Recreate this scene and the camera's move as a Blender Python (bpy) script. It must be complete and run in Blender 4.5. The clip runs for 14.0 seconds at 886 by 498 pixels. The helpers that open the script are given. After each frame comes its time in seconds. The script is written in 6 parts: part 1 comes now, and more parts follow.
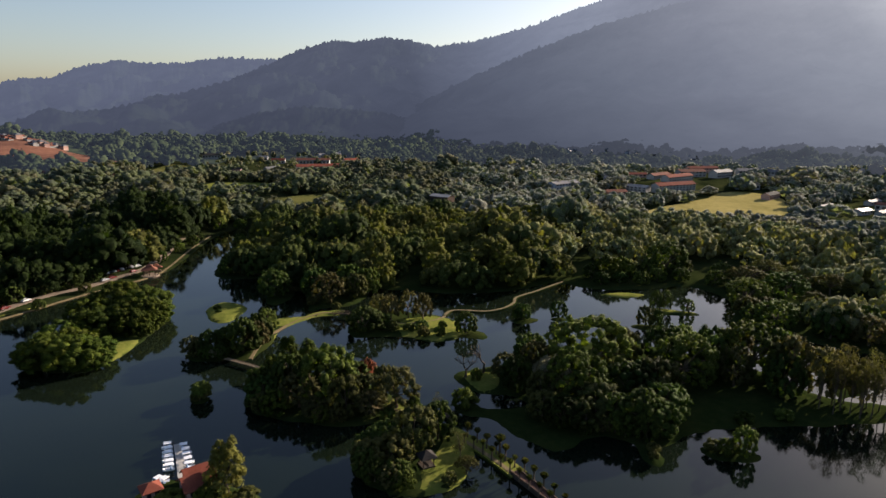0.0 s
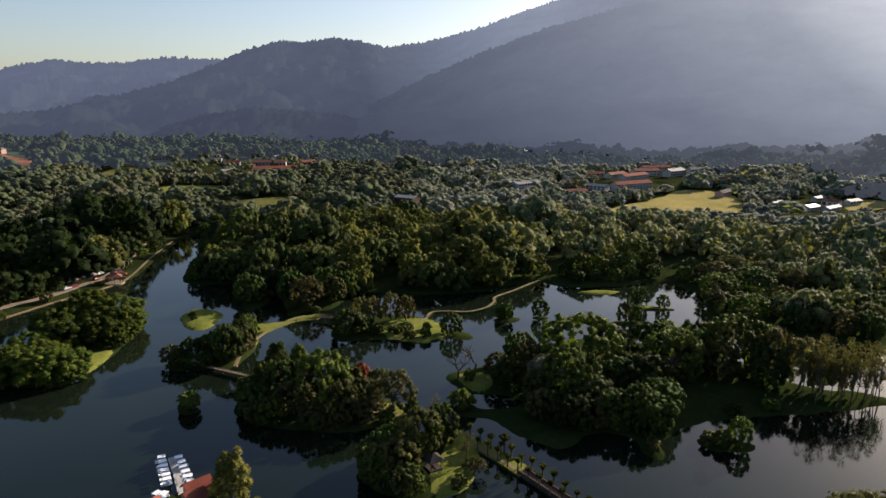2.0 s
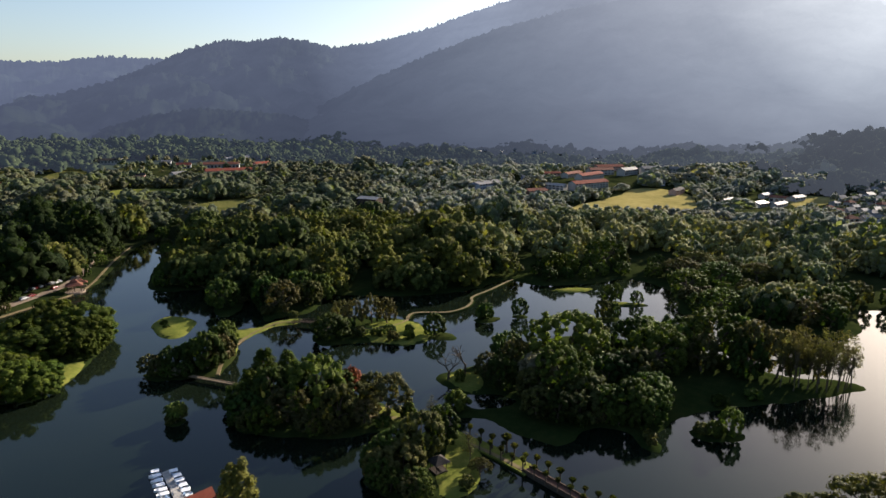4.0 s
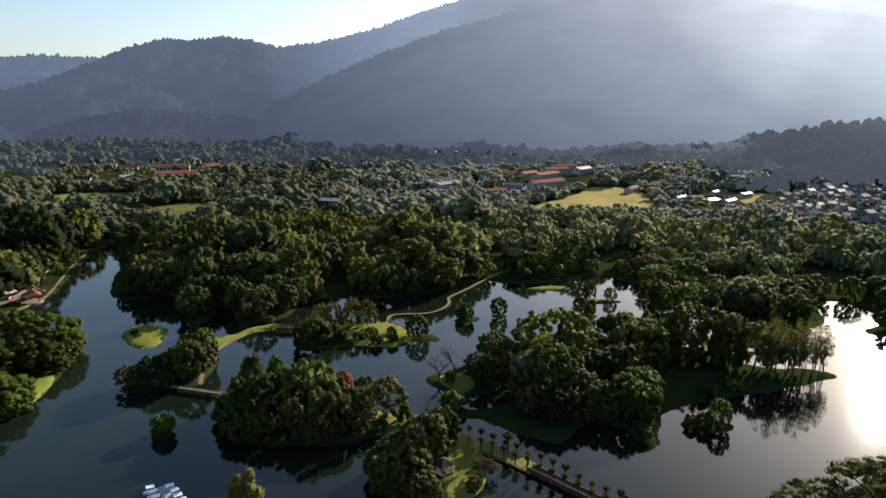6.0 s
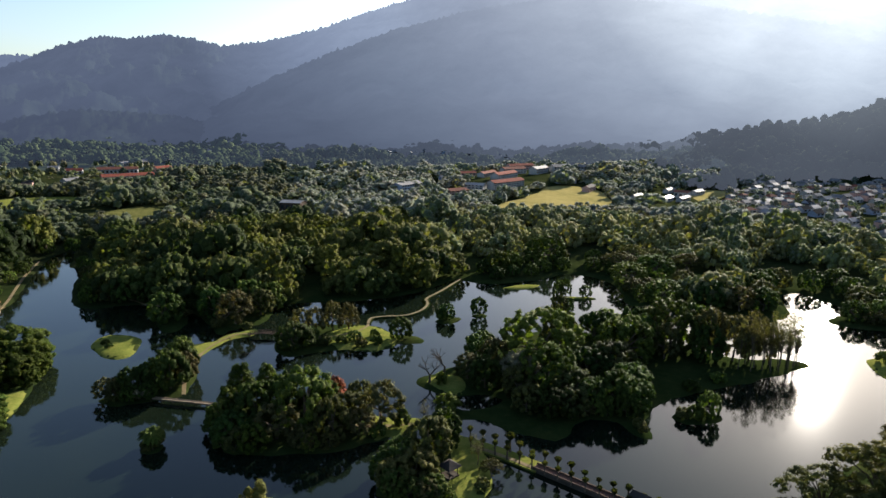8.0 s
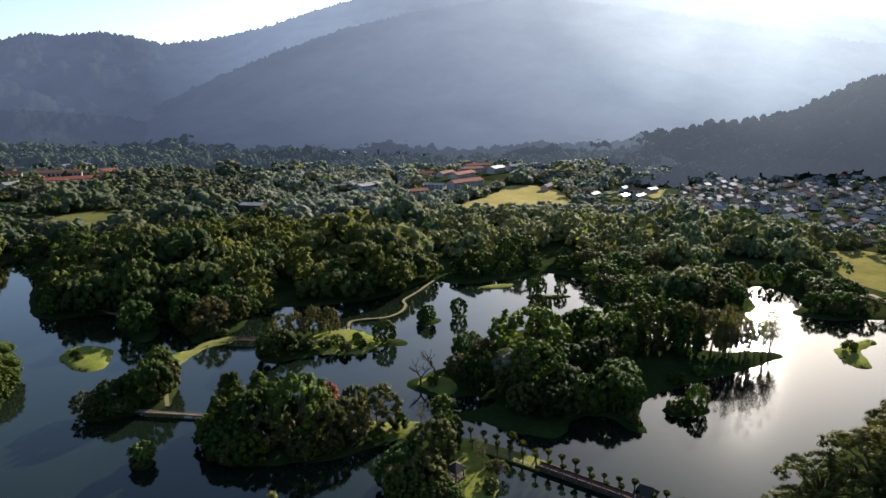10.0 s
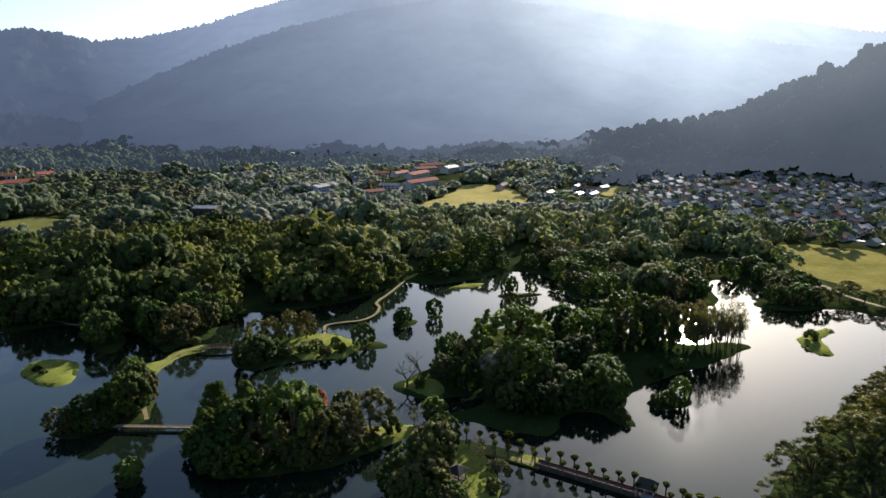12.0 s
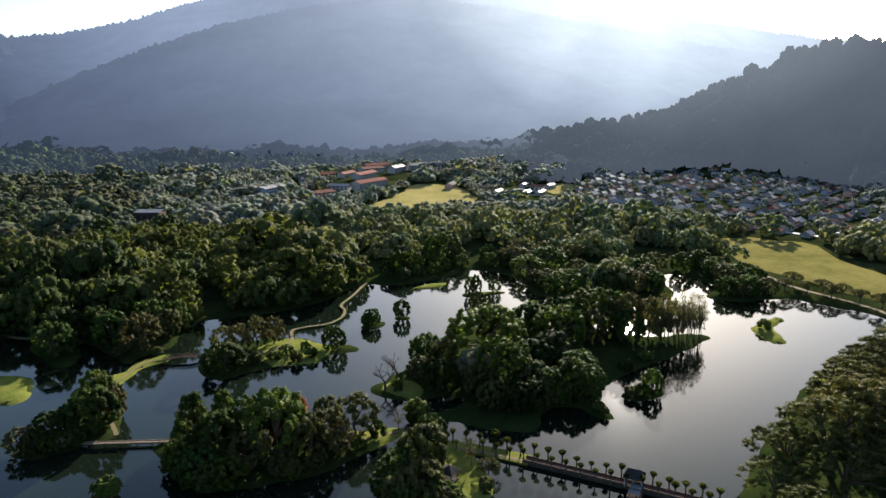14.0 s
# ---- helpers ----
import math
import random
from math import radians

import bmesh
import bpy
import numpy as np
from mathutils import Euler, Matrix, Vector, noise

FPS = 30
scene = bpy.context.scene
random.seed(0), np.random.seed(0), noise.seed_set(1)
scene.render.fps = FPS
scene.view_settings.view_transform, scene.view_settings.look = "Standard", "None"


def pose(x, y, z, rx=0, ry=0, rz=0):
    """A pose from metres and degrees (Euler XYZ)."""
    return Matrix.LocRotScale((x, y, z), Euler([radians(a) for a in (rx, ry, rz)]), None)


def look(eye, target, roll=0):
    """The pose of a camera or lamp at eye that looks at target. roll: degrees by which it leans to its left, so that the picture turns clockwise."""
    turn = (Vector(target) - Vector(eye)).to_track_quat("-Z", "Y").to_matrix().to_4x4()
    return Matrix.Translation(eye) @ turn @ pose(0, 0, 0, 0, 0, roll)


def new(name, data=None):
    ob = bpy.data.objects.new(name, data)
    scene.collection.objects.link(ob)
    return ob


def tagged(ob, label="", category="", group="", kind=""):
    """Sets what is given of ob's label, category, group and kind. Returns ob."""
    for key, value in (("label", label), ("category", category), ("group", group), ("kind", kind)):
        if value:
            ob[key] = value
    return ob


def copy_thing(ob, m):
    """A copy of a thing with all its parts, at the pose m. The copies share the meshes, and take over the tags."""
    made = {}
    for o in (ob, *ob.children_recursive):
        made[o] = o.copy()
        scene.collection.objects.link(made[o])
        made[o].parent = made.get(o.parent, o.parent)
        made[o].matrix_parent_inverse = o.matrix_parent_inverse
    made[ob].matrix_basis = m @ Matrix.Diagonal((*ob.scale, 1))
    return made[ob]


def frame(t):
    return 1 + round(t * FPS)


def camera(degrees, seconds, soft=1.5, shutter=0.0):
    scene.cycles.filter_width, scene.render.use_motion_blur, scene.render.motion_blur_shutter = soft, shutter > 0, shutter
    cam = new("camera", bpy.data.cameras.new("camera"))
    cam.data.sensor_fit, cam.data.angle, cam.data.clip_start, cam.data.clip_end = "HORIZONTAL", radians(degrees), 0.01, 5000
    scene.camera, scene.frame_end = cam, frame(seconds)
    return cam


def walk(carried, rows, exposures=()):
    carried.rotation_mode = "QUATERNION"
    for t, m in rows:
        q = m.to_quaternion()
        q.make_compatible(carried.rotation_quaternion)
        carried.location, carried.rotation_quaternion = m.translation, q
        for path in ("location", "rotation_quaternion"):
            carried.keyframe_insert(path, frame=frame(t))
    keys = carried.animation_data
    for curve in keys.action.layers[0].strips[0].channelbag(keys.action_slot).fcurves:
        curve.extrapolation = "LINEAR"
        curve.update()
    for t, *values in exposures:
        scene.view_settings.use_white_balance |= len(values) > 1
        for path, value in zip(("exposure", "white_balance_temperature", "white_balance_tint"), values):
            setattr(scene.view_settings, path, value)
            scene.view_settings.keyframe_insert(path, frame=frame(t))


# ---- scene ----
# ---- camera and its path ----
cam = camera(69.16, 14.0)
PATH = [
    (0.0, -0.00, 0.00, 85.00, 0.000, -12.338, 0.436), (0.5, -3.14, 0.32, 84.92, -1.100, -12.307, 0.426), (1.0, -6.25, 0.66, 84.84, -2.201, -12.278, 0.415),
    (1.5, -9.33, 1.02, 84.77, -3.309, -12.251, 0.405), (2.0, -12.40, 1.43, 84.71, -4.427, -12.224, 0.394), (2.5, -15.44, 1.87, 84.66, -5.557, -12.200, 0.382),
    (3.0, -18.47, 2.37, 84.61, -6.697, -12.176, 0.370), (3.5, -21.48, 2.92, 84.57, -7.846, -12.155, 0.358), (4.0, -24.48, 3.53, 84.54, -9.001, -12.134, 0.346),
    (4.5, -27.47, 4.21, 84.52, -10.159, -12.116, 0.333), (5.0, -30.45, 4.95, 84.50, -11.317, -12.099, 0.320), (5.5, -33.42, 5.77, 84.49, -12.473, -12.083, 0.306),
    (6.0, -36.37, 6.65, 84.49, -13.625, -12.070, 0.292), (6.5, -39.31, 7.60, 84.50, -14.773, -12.058, 0.278), (7.0, -42.23, 8.62, 84.51, -15.915, -12.048, 0.263),
    (7.5, -45.13, 9.70, 84.53, -17.053, -12.039, 0.248), (8.0, -48.01, 10.85, 84.56, -18.189, -12.033, 0.232), (8.5, -50.87, 12.06, 84.59, -19.326, -12.028, 0.217),
    (9.0, -53.70, 13.33, 84.64, -20.469, -12.025, 0.200), (9.5, -56.50, 14.65, 84.69, -21.621, -12.024, 0.184), (10.0, -59.25, 16.01, 84.74, -22.787, -12.025, 0.167),
    (10.5, -61.97, 17.41, 84.81, -23.974, -12.029, 0.150), (11.0, -64.63, 18.84, 84.88, -25.186, -12.034, 0.132), (11.5, -67.24, 20.29, 84.96, -26.428, -12.041, 0.114),
    (12.0, -69.79, 21.76, 85.05, -27.703, -12.050, 0.095), (12.5, -72.26, 23.22, 85.14, -29.016, -12.062, 0.077), (13.0, -74.66, 24.67, 85.24, -30.364, -12.075, 0.058),
    (13.5, -76.97, 26.09, 85.35, -31.747, -12.091, 0.038), (14.0, -79.18, 27.48, 85.47, -33.159, -12.109, 0.018),
]
walk(cam, [(t, pose(x, y, z, 90 + pitch, 0, yaw) @ pose(0, 0, 0, 0, 0, roll)) for t, x, y, z, yaw, pitch, roll in PATH],
     exposures=[(0.0, 1.30, 6550, 19), (4.0, 1.52, 6300, 16), (14.0, 1.80, 5900, 12)])

# ---- world and sun ----
SUN_AZ, SUN_EL = 49.8, 18.4  # degrees to the right of +y, degrees above the horizon
world = bpy.data.worlds.new("world")
scene.world = world
world.use_nodes = True
sky = world.node_tree.nodes.new("ShaderNodeTexSky")
sky.sky_type, sky.sun_disc = "NISHITA", False
sky.sun_elevation, sky.sun_rotation = radians(SUN_EL), radians(SUN_AZ)
sky.air_density, sky.dust_density, sky.ozone_density = 1.0, 1.4, 1.6
world.node_tree.links.new(sky.outputs[0], world.node_tree.nodes["Background"].inputs["Color"])
world.node_tree.nodes["Background"].inputs["Strength"].default_value = 0.062
sun = new("sun", bpy.data.lights.new("sun", "SUN"))
sun.data.energy, sun.data.angle, sun.data.color = 5.0, radians(0.6), (1.0, 0.88, 0.70)
az, el = radians(SUN_AZ), radians(SUN_EL)
SUN_WAY = Vector((math.sin(az) * math.cos(el), math.cos(az) * math.cos(el), math.sin(el)))
sun.matrix_world = look(SUN_WAY * 900, (0, 0, 0))


# ---- materials ----
def nodes_of(name):
    m = bpy.data.materials.new(name)
    m.use_nodes = True
    return m, m.node_tree.nodes, m.node_tree.links, m.node_tree.nodes["Principled BSDF"]


def noise_node(n, l, scale, detail=4.0, rough=0.6, coord="Object"):
    tc, no = n.new("ShaderNodeTexCoord"), n.new("ShaderNodeTexNoise")
    if coord == "World":
        tc = n.new("ShaderNodeNewGeometry")
    l.new(tc.outputs["Position" if coord == "World" else coord], no.inputs["Vector"])
    no.inputs["Scale"].default_value, no.inputs["Detail"].default_value, no.inputs["Roughness"].default_value = scale, detail, rough
    return no.outputs["Fac"]


def ramp_node(n, l, fac, stops):
    r = n.new("ShaderNodeValToRGB")
    while len(r.color_ramp.elements) < len(stops):
        r.color_ramp.elements.new(0.5)
    for e, (p, c) in zip(r.color_ramp.elements, stops):
        e.position, e.color = p, (*c, 1)
    l.new(fac, r.inputs["Fac"])
    return r.outputs["Color"]


def mix_node(n, l, fac, a, b, kind="MIX"):
    m = n.new("ShaderNodeMix")
    m.data_type, m.blend_type = "RGBA", kind
    if isinstance(fac, float):
        m.inputs[0].default_value = fac
    else:
        l.new(fac, m.inputs[0])
    for sock, v in ((m.inputs[6], a), (m.inputs[7], b)):
        if isinstance(v, tuple):
            sock.default_value = (*v, 1)
        else:
            l.new(v, sock)
    return m.outputs[2]


def bump_node(n, l, bsdf, height, strength, distance):
    b = n.new("ShaderNodeBump")
    b.inputs["Strength"].default_value, b.inputs["Distance"].default_value = strength, distance
    l.new(height, b.inputs["Height"])
    l.new(b.outputs[0], bsdf.inputs["Normal"])


def surface(name, dark, light, scale=0.5, rough=0.8, metal=0.0, fine=6.0, relief=0.02, coord="Object"):
    """A plain surface with variation at two scales and fine relief."""
    m, n, l, b = nodes_of(name)
    big, small = noise_node(n, l, scale, coord=coord), noise_node(n, l, scale * fine, 6, coord=coord)
    c = ramp_node(n, l, big, [(0.32, dark), (0.68, light)])
    c = mix_node(n, l, 0.45, c, ramp_node(n, l, small, [(0.3, dark), (0.7, light)]))
    l.new(c, b.inputs["Base Color"])
    b.inputs["Roughness"].default_value, b.inputs["Metallic"].default_value = rough, metal
    b.inputs["Specular IOR Level"].default_value = 0.5 if rough < 0.45 else 0.2 if rough < 0.9 else 0.04
    bump_node(n, l, b, small, 0.5, relief)
    return m


def leaves(name, dark, light, through_light, gloss=0.65, patch=0.05, sheen=0.0, thin=0.28, shine=0.03, grain=1.3):
    """Foliage: hue varies from leaf to leaf, tree to tree and over the land; thin leaves let light through."""
    m, n, l, b = nodes_of(name)
    geo, info = n.new("ShaderNodeNewGeometry"), n.new("ShaderNodeObjectInfo")
    c = ramp_node(n, l, geo.outputs["Random Per Island"], [(0.0, dark), (1.0, light)])
    c2 = ramp_node(n, l, noise_node(n, l, patch, 3, coord="World"), [(0.35, dark), (0.65, light)])
    c = mix_node(n, l, 0.62, c, c2)
    c = mix_node(n, l, 0.8, c, ramp_node(n, l, noise_node(n, l, grain * 0.8, 5, 0.75, coord="World"), [(0.38, (0.50, 0.52, 0.50)), (0.62, (1.55, 1.5, 1.4))]), "MULTIPLY")
    hsv = n.new("ShaderNodeHueSaturation")
    mr = n.new("ShaderNodeMapRange")
    mr.inputs["To Min"].default_value, mr.inputs["To Max"].default_value = 0.468, 0.506
    l.new(info.outputs["Random"], mr.inputs["Value"])
    l.new(mr.outputs[0], hsv.inputs["Hue"])
    l.new(c, hsv.inputs["Color"])
    lots, value = n.new("ShaderNodeMath"), n.new("ShaderNodeMapRange")
    lots.operation = "PINGPONG"
    lots.inputs[1].default_value = 0.13
    l.new(info.outputs["Random"], lots.inputs[0])
    value.inputs["From Max"].default_value = 0.13
    value.inputs["To Min"].default_value, value.inputs["To Max"].default_value = 0.72, 1.2
    l.new(lots.outputs[0], value.inputs["Value"])
    l.new(value.outputs[0], hsv.inputs["Value"])
    l.new(hsv.outputs[0], b.inputs["Base Color"])
    b.inputs["Roughness"].default_value = gloss
    b.inputs["Specular IOR Level"].default_value = shine
    # pale sheen stands in for haze on the distant canopies
    b.inputs["Sheen Weight"].default_value, b.inputs["Sheen Roughness"].default_value = sheen, 0.6
    b.inputs["Sheen Tint"].default_value = (0.92, 0.94, 0.95, 1)
    bump_node(n, l, b, noise_node(n, l, grain, 5, 0.7, coord="World"), 1.0, 0.9 / grain)
    tr, mx = n.new("ShaderNodeBsdfTranslucent"), n.new("ShaderNodeMixShader")
    tint = mix_node(n, l, 1.0, hsv.outputs[0], through_light, "MULTIPLY")
    l.new(tint, tr.inputs["Color"])
    mx.inputs[0].default_value = thin
    l.new(b.outputs[0], mx.inputs[1])
    l.new(tr.outputs[0], mx.inputs[2])
    l.new(mx.outputs[0], n["Material Output"].inputs["Surface"])
    return m


LEAF_DEEP = leaves("leaf_deep", (0.014, 0.030, 0.008), (0.050, 0.081, 0.018), (1.2, 1.5, 0.5))
LEAF_MID = leaves("leaf_mid", (0.028, 0.050, 0.011), (0.086, 0.120, 0.024), (1.2, 1.5, 0.5))
LEAF_DRY = leaves("leaf_dry", (0.043, 0.052, 0.021), (0.100, 0.095, 0.035), (1.4, 1.3, 0.5))
LEAF_BAMBOO = leaves("leaf_bamboo", (0.020, 0.041, 0.007), (0.074, 0.101, 0.017), (1.3, 1.5, 0.4))
LEAF_OLIVE = leaves("leaf_olive", (0.030, 0.041, 0.014), (0.093, 0.097, 0.031), (1.3, 1.4, 0.5))
LEAF_RAIN = leaves("leaf_rain_tree", (0.036, 0.046, 0.014), (0.098, 0.100, 0.030), (1.3, 1.3, 0.5))
LEAF_GOLD = leaves("leaf_gold", (0.075, 0.080, 0.018), (0.17, 0.165, 0.045), (1.4, 1.3, 0.5))
LEAF_WISPY = leaves("leaf_wispy", (0.038, 0.042, 0.015), (0.115, 0.116, 0.042), (1.4, 1.4, 0.7), thin=0.4)
LEAF_RED = leaves("leaf_red_blossom", (0.050, 0.040, 0.014), (0.17, 0.052, 0.024), (1.3, 1.0, 0.6))
LEAF_PALE = leaves("leaf_pale", (0.10, 0.105, 0.06), (0.23, 0.21, 0.14), (1.2, 1.2, 0.8))
SHORE_HUES = (("deep", (0.017, 0.033, 0.012), (0.045, 0.071, 0.020)), ("green", (0.027, 0.049, 0.015), (0.072, 0.103, 0.025)), ("olive", (0.045, 0.061, 0.017), (0.099, 0.112, 0.031)), ("bright", (0.048, 0.066, 0.014), (0.105, 0.124, 0.026)))
LEAF_SHORE = [leaves("leaf_shore_" + k, a, c, (1.35, 1.6, 0.7), patch=0.03, sheen=0.0, gloss=0.75, thin=0.28, grain=1.0) for k, a, c in SHORE_HUES]
# shore green darkened to paint lens vignetting into the west wood's leaves
LEAF_DIMMED = leaves("leaf_dimmed", (0.006, 0.013, 0.004), (0.024, 0.038, 0.009), (1.2, 1.4, 0.6), patch=0.03, thin=0.3, grain=1.0)
# paler copies of the shore leaves: haze painted in by base colour and sheen
LEAF_EAST_HAZY = [leaves("leaf_east_hazy_" + k, tuple(v * k_ + 0.003 for v, k_ in zip(a, (1.5, 1.35, 1.2))), tuple(v * k_ + 0.004 for v, k_ in zip(c, (1.5, 1.35, 1.2))), (1.35, 1.4, 0.9), patch=0.03, sheen=0.16, gloss=0.75, thin=0.28, shine=0.02, grain=1.0) for k, a, c in SHORE_HUES]
# greyed, raised hues and sheen paint haze into these canopies; the west gets less
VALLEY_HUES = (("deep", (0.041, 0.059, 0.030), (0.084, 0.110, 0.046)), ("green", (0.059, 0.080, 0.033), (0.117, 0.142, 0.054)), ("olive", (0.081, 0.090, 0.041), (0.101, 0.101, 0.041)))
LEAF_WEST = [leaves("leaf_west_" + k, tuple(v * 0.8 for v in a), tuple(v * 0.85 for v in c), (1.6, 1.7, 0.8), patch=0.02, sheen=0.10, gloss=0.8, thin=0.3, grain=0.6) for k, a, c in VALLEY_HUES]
LEAF_VALLEY_HAZY = [leaves("leaf_valley_hazy_" + k, a, c, (1.9, 1.9, 1.3), patch=0.02, sheen=0.40, gloss=0.8, thin=0.35, shine=0.03, grain=0.6) for k, a, c in VALLEY_HUES]
BARK = surface("bark", (0.045, 0.034, 0.024), (0.14, 0.11, 0.08), 0.8, 0.9, relief=0.05)
BARK_PALE = surface("bark_pale", (0.11, 0.09, 0.07), (0.25, 0.21, 0.17), 0.8, 0.85, relief=0.04)
PATH_SAND = surface("path_sand", (0.10, 0.078, 0.042), (0.19, 0.15, 0.085), 0.35, 0.9)
PATH_BRICK = surface("path_brick", (0.085, 0.042, 0.030), (0.17, 0.088, 0.060), 0.6, 0.85)
PLANK = surface("weathered_plank", (0.12, 0.085, 0.055), (0.25, 0.19, 0.125), 0.9, 0.8)
TIMBER_DARK = surface("dark_timber", (0.035, 0.026, 0.020), (0.09, 0.065, 0.05), 0.9, 0.93)
ROOF_RED = surface("red_tile", (0.13, 0.038, 0.026), (0.23, 0.075, 0.050), 0.35, 0.92)
ROOF_RUST = surface("rust_sheet", (0.12, 0.050, 0.036), (0.22, 0.095, 0.065), 0.2, 0.92)
ROOF_WHITE = surface("white_sheet", (0.13, 0.13, 0.135), (0.24, 0.24, 0.235), 0.15, 0.56)
ROOF_GREY = surface("grey_sheet", (0.07, 0.07, 0.075), (0.17, 0.17, 0.17), 0.12, 0.74)
ROOF_DARK = surface("dark_tile", (0.022, 0.020, 0.019), (0.055, 0.050, 0.046), 0.3, 0.9)
PLASTER = surface("plaster", (0.20, 0.195, 0.18), (0.36, 0.35, 0.33), 0.12, 0.85)
PLASTER_PINK = surface("pink_plaster", (0.32, 0.19, 0.15), (0.46, 0.31, 0.26), 0.12, 0.85)
PLASTER_BLUE = surface("blue_plaster", (0.17, 0.20, 0.25), (0.28, 0.31, 0.37), 0.12, 0.85)
ASPHALT = surface("asphalt", (0.13, 0.10, 0.075), (0.24, 0.19, 0.145), 0.15, 0.9)
STAINED = surface("stained_concrete", (0.022, 0.019, 0.016), (0.07, 0.06, 0.05), 0.4, 0.9)
CONCRETE = surface("concrete", (0.26, 0.25, 0.23), (0.44, 0.42, 0.39), 0.25, 0.85)
RED_EARTH = surface("red_earth", (0.10, 0.042, 0.030), (0.20, 0.10, 0.065), 0.04, 0.95)
BOAT_WHITE = surface("boat_white", (0.62, 0.63, 0.65), (0.82, 0.83, 0.84), 0.6, 0.35)
BOAT_BLUE = surface("boat_blue", (0.14, 0.22, 0.34), (0.22, 0.33, 0.46), 0.6, 0.4)
GLASS_DARK = surface("dark_glass", (0.015, 0.018, 0.022), (0.035, 0.04, 0.045), 0.5, 0.12)
RUBBER = surface("tyre_rubber", (0.012, 0.012, 0.012), (0.03, 0.03, 0.03), 2.0, 0.9)
CAR_PAINTS = [surface("car_" + k, tuple(v * 0.85 for v in c), c, 0.4, 0.25, m) for k, c, m in (
    ("white", (0.52, 0.52, 0.51), 0.0), ("silver", (0.5, 0.51, 0.53), 0.5), ("black", (0.03, 0.03, 0.035), 0.0), ("red", (0.14, 0.022, 0.02), 0.0))]


def grass_material(name, stops, patches):
    m, n, l, b = nodes_of(name)
    big = noise_node(n, l, patches, 5, 0.62, coord="World")
    fine = noise_node(n, l, patches * 7, 9, 0.75, coord="World")
    c = ramp_node(n, l, big, stops)
    c = mix_node(n, l, 0.5, c, ramp_node(n, l, fine, stops))
    l.new(c, b.inputs["Base Color"])
    b.inputs["Roughness"].default_value = 0.9
    b.inputs["Specular IOR Level"].default_value = 0.0
    bump_node(n, l, b, fine, 0.8, 0.25)
    return m


# darkened so that tree shade on the shores is painted into the grass
GRASS_SHADED = grass_material("lakeside_grass_shaded", [(0.3, (0.009, 0.016, 0.005)), (0.5, (0.018, 0.028, 0.008)), (0.72, (0.044, 0.046, 0.014))], 0.06)
FLOOR = GRASS_SHADED.copy()
FLOOR.name = "valley_floor"
n, l, b = FLOOR.node_tree.nodes, FLOOR.node_tree.links, FLOOR.node_tree.nodes["Principled BSDF"]
lawn_colour = b.inputs["Base Color"].links[0].from_socket
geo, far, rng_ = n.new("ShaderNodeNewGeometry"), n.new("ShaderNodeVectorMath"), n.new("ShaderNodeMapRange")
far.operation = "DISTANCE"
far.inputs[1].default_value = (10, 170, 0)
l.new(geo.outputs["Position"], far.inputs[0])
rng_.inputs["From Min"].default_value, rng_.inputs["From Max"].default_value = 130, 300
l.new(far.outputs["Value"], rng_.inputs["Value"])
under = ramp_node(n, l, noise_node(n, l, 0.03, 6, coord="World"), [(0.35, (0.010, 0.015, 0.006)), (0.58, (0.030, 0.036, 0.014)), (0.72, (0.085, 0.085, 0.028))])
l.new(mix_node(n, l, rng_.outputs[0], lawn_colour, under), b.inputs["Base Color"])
LAWN = grass_material("mown_lawn", [(0.32, (0.060, 0.080, 0.016)), (0.5, (0.120, 0.135, 0.028)), (0.68, (0.20, 0.185, 0.050))], 0.14)
MEADOW = grass_material("rough_meadow", [(0.34, (0.090, 0.088, 0.024)), (0.5, (0.155, 0.138, 0.042)), (0.66, (0.22, 0.185, 0.062))], 0.03)
GLADE = grass_material("wood_glade", [(0.34, (0.045, 0.055, 0.016)), (0.5, (0.085, 0.088, 0.028)), (0.66, (0.13, 0.12, 0.042))], 0.05)
FIELD = grass_material("sunburnt_field", [(0.34, (0.16, 0.145, 0.050)), (0.5, (0.24, 0.205, 0.075)), (0.66, (0.31, 0.26, 0.10))], 0.03)

m_water, n, l, b = nodes_of("lake_water")
b.inputs["Base Color"].default_value = (0.010, 0.016, 0.011, 1)
l.new(ramp_node(n, l, noise_node(n, l, 0.012, 3, coord="World"), [(0.35, (0.003, 0.006, 0.004)), (0.65, (0.007, 0.011, 0.006))]), b.inputs["Base Color"])
b.inputs["Roughness"].default_value, b.inputs["IOR"].default_value = 0.05, 1.31
b.inputs["Specular Tint"].default_value = (0.75, 0.89, 0.93, 1)  # tint put on the reflected sky to make it cooler and dimmer
bump_node(n, l, b, noise_node(n, l, 0.9, 3, coord="World"), 0.10, 0.030)
b.inputs["Coat Weight"].default_value, b.inputs["Coat Roughness"].default_value, b.inputs["Coat IOR"].default_value = 0.018, 0.13, 1.33  # patches of fine ripples
WATER = m_water

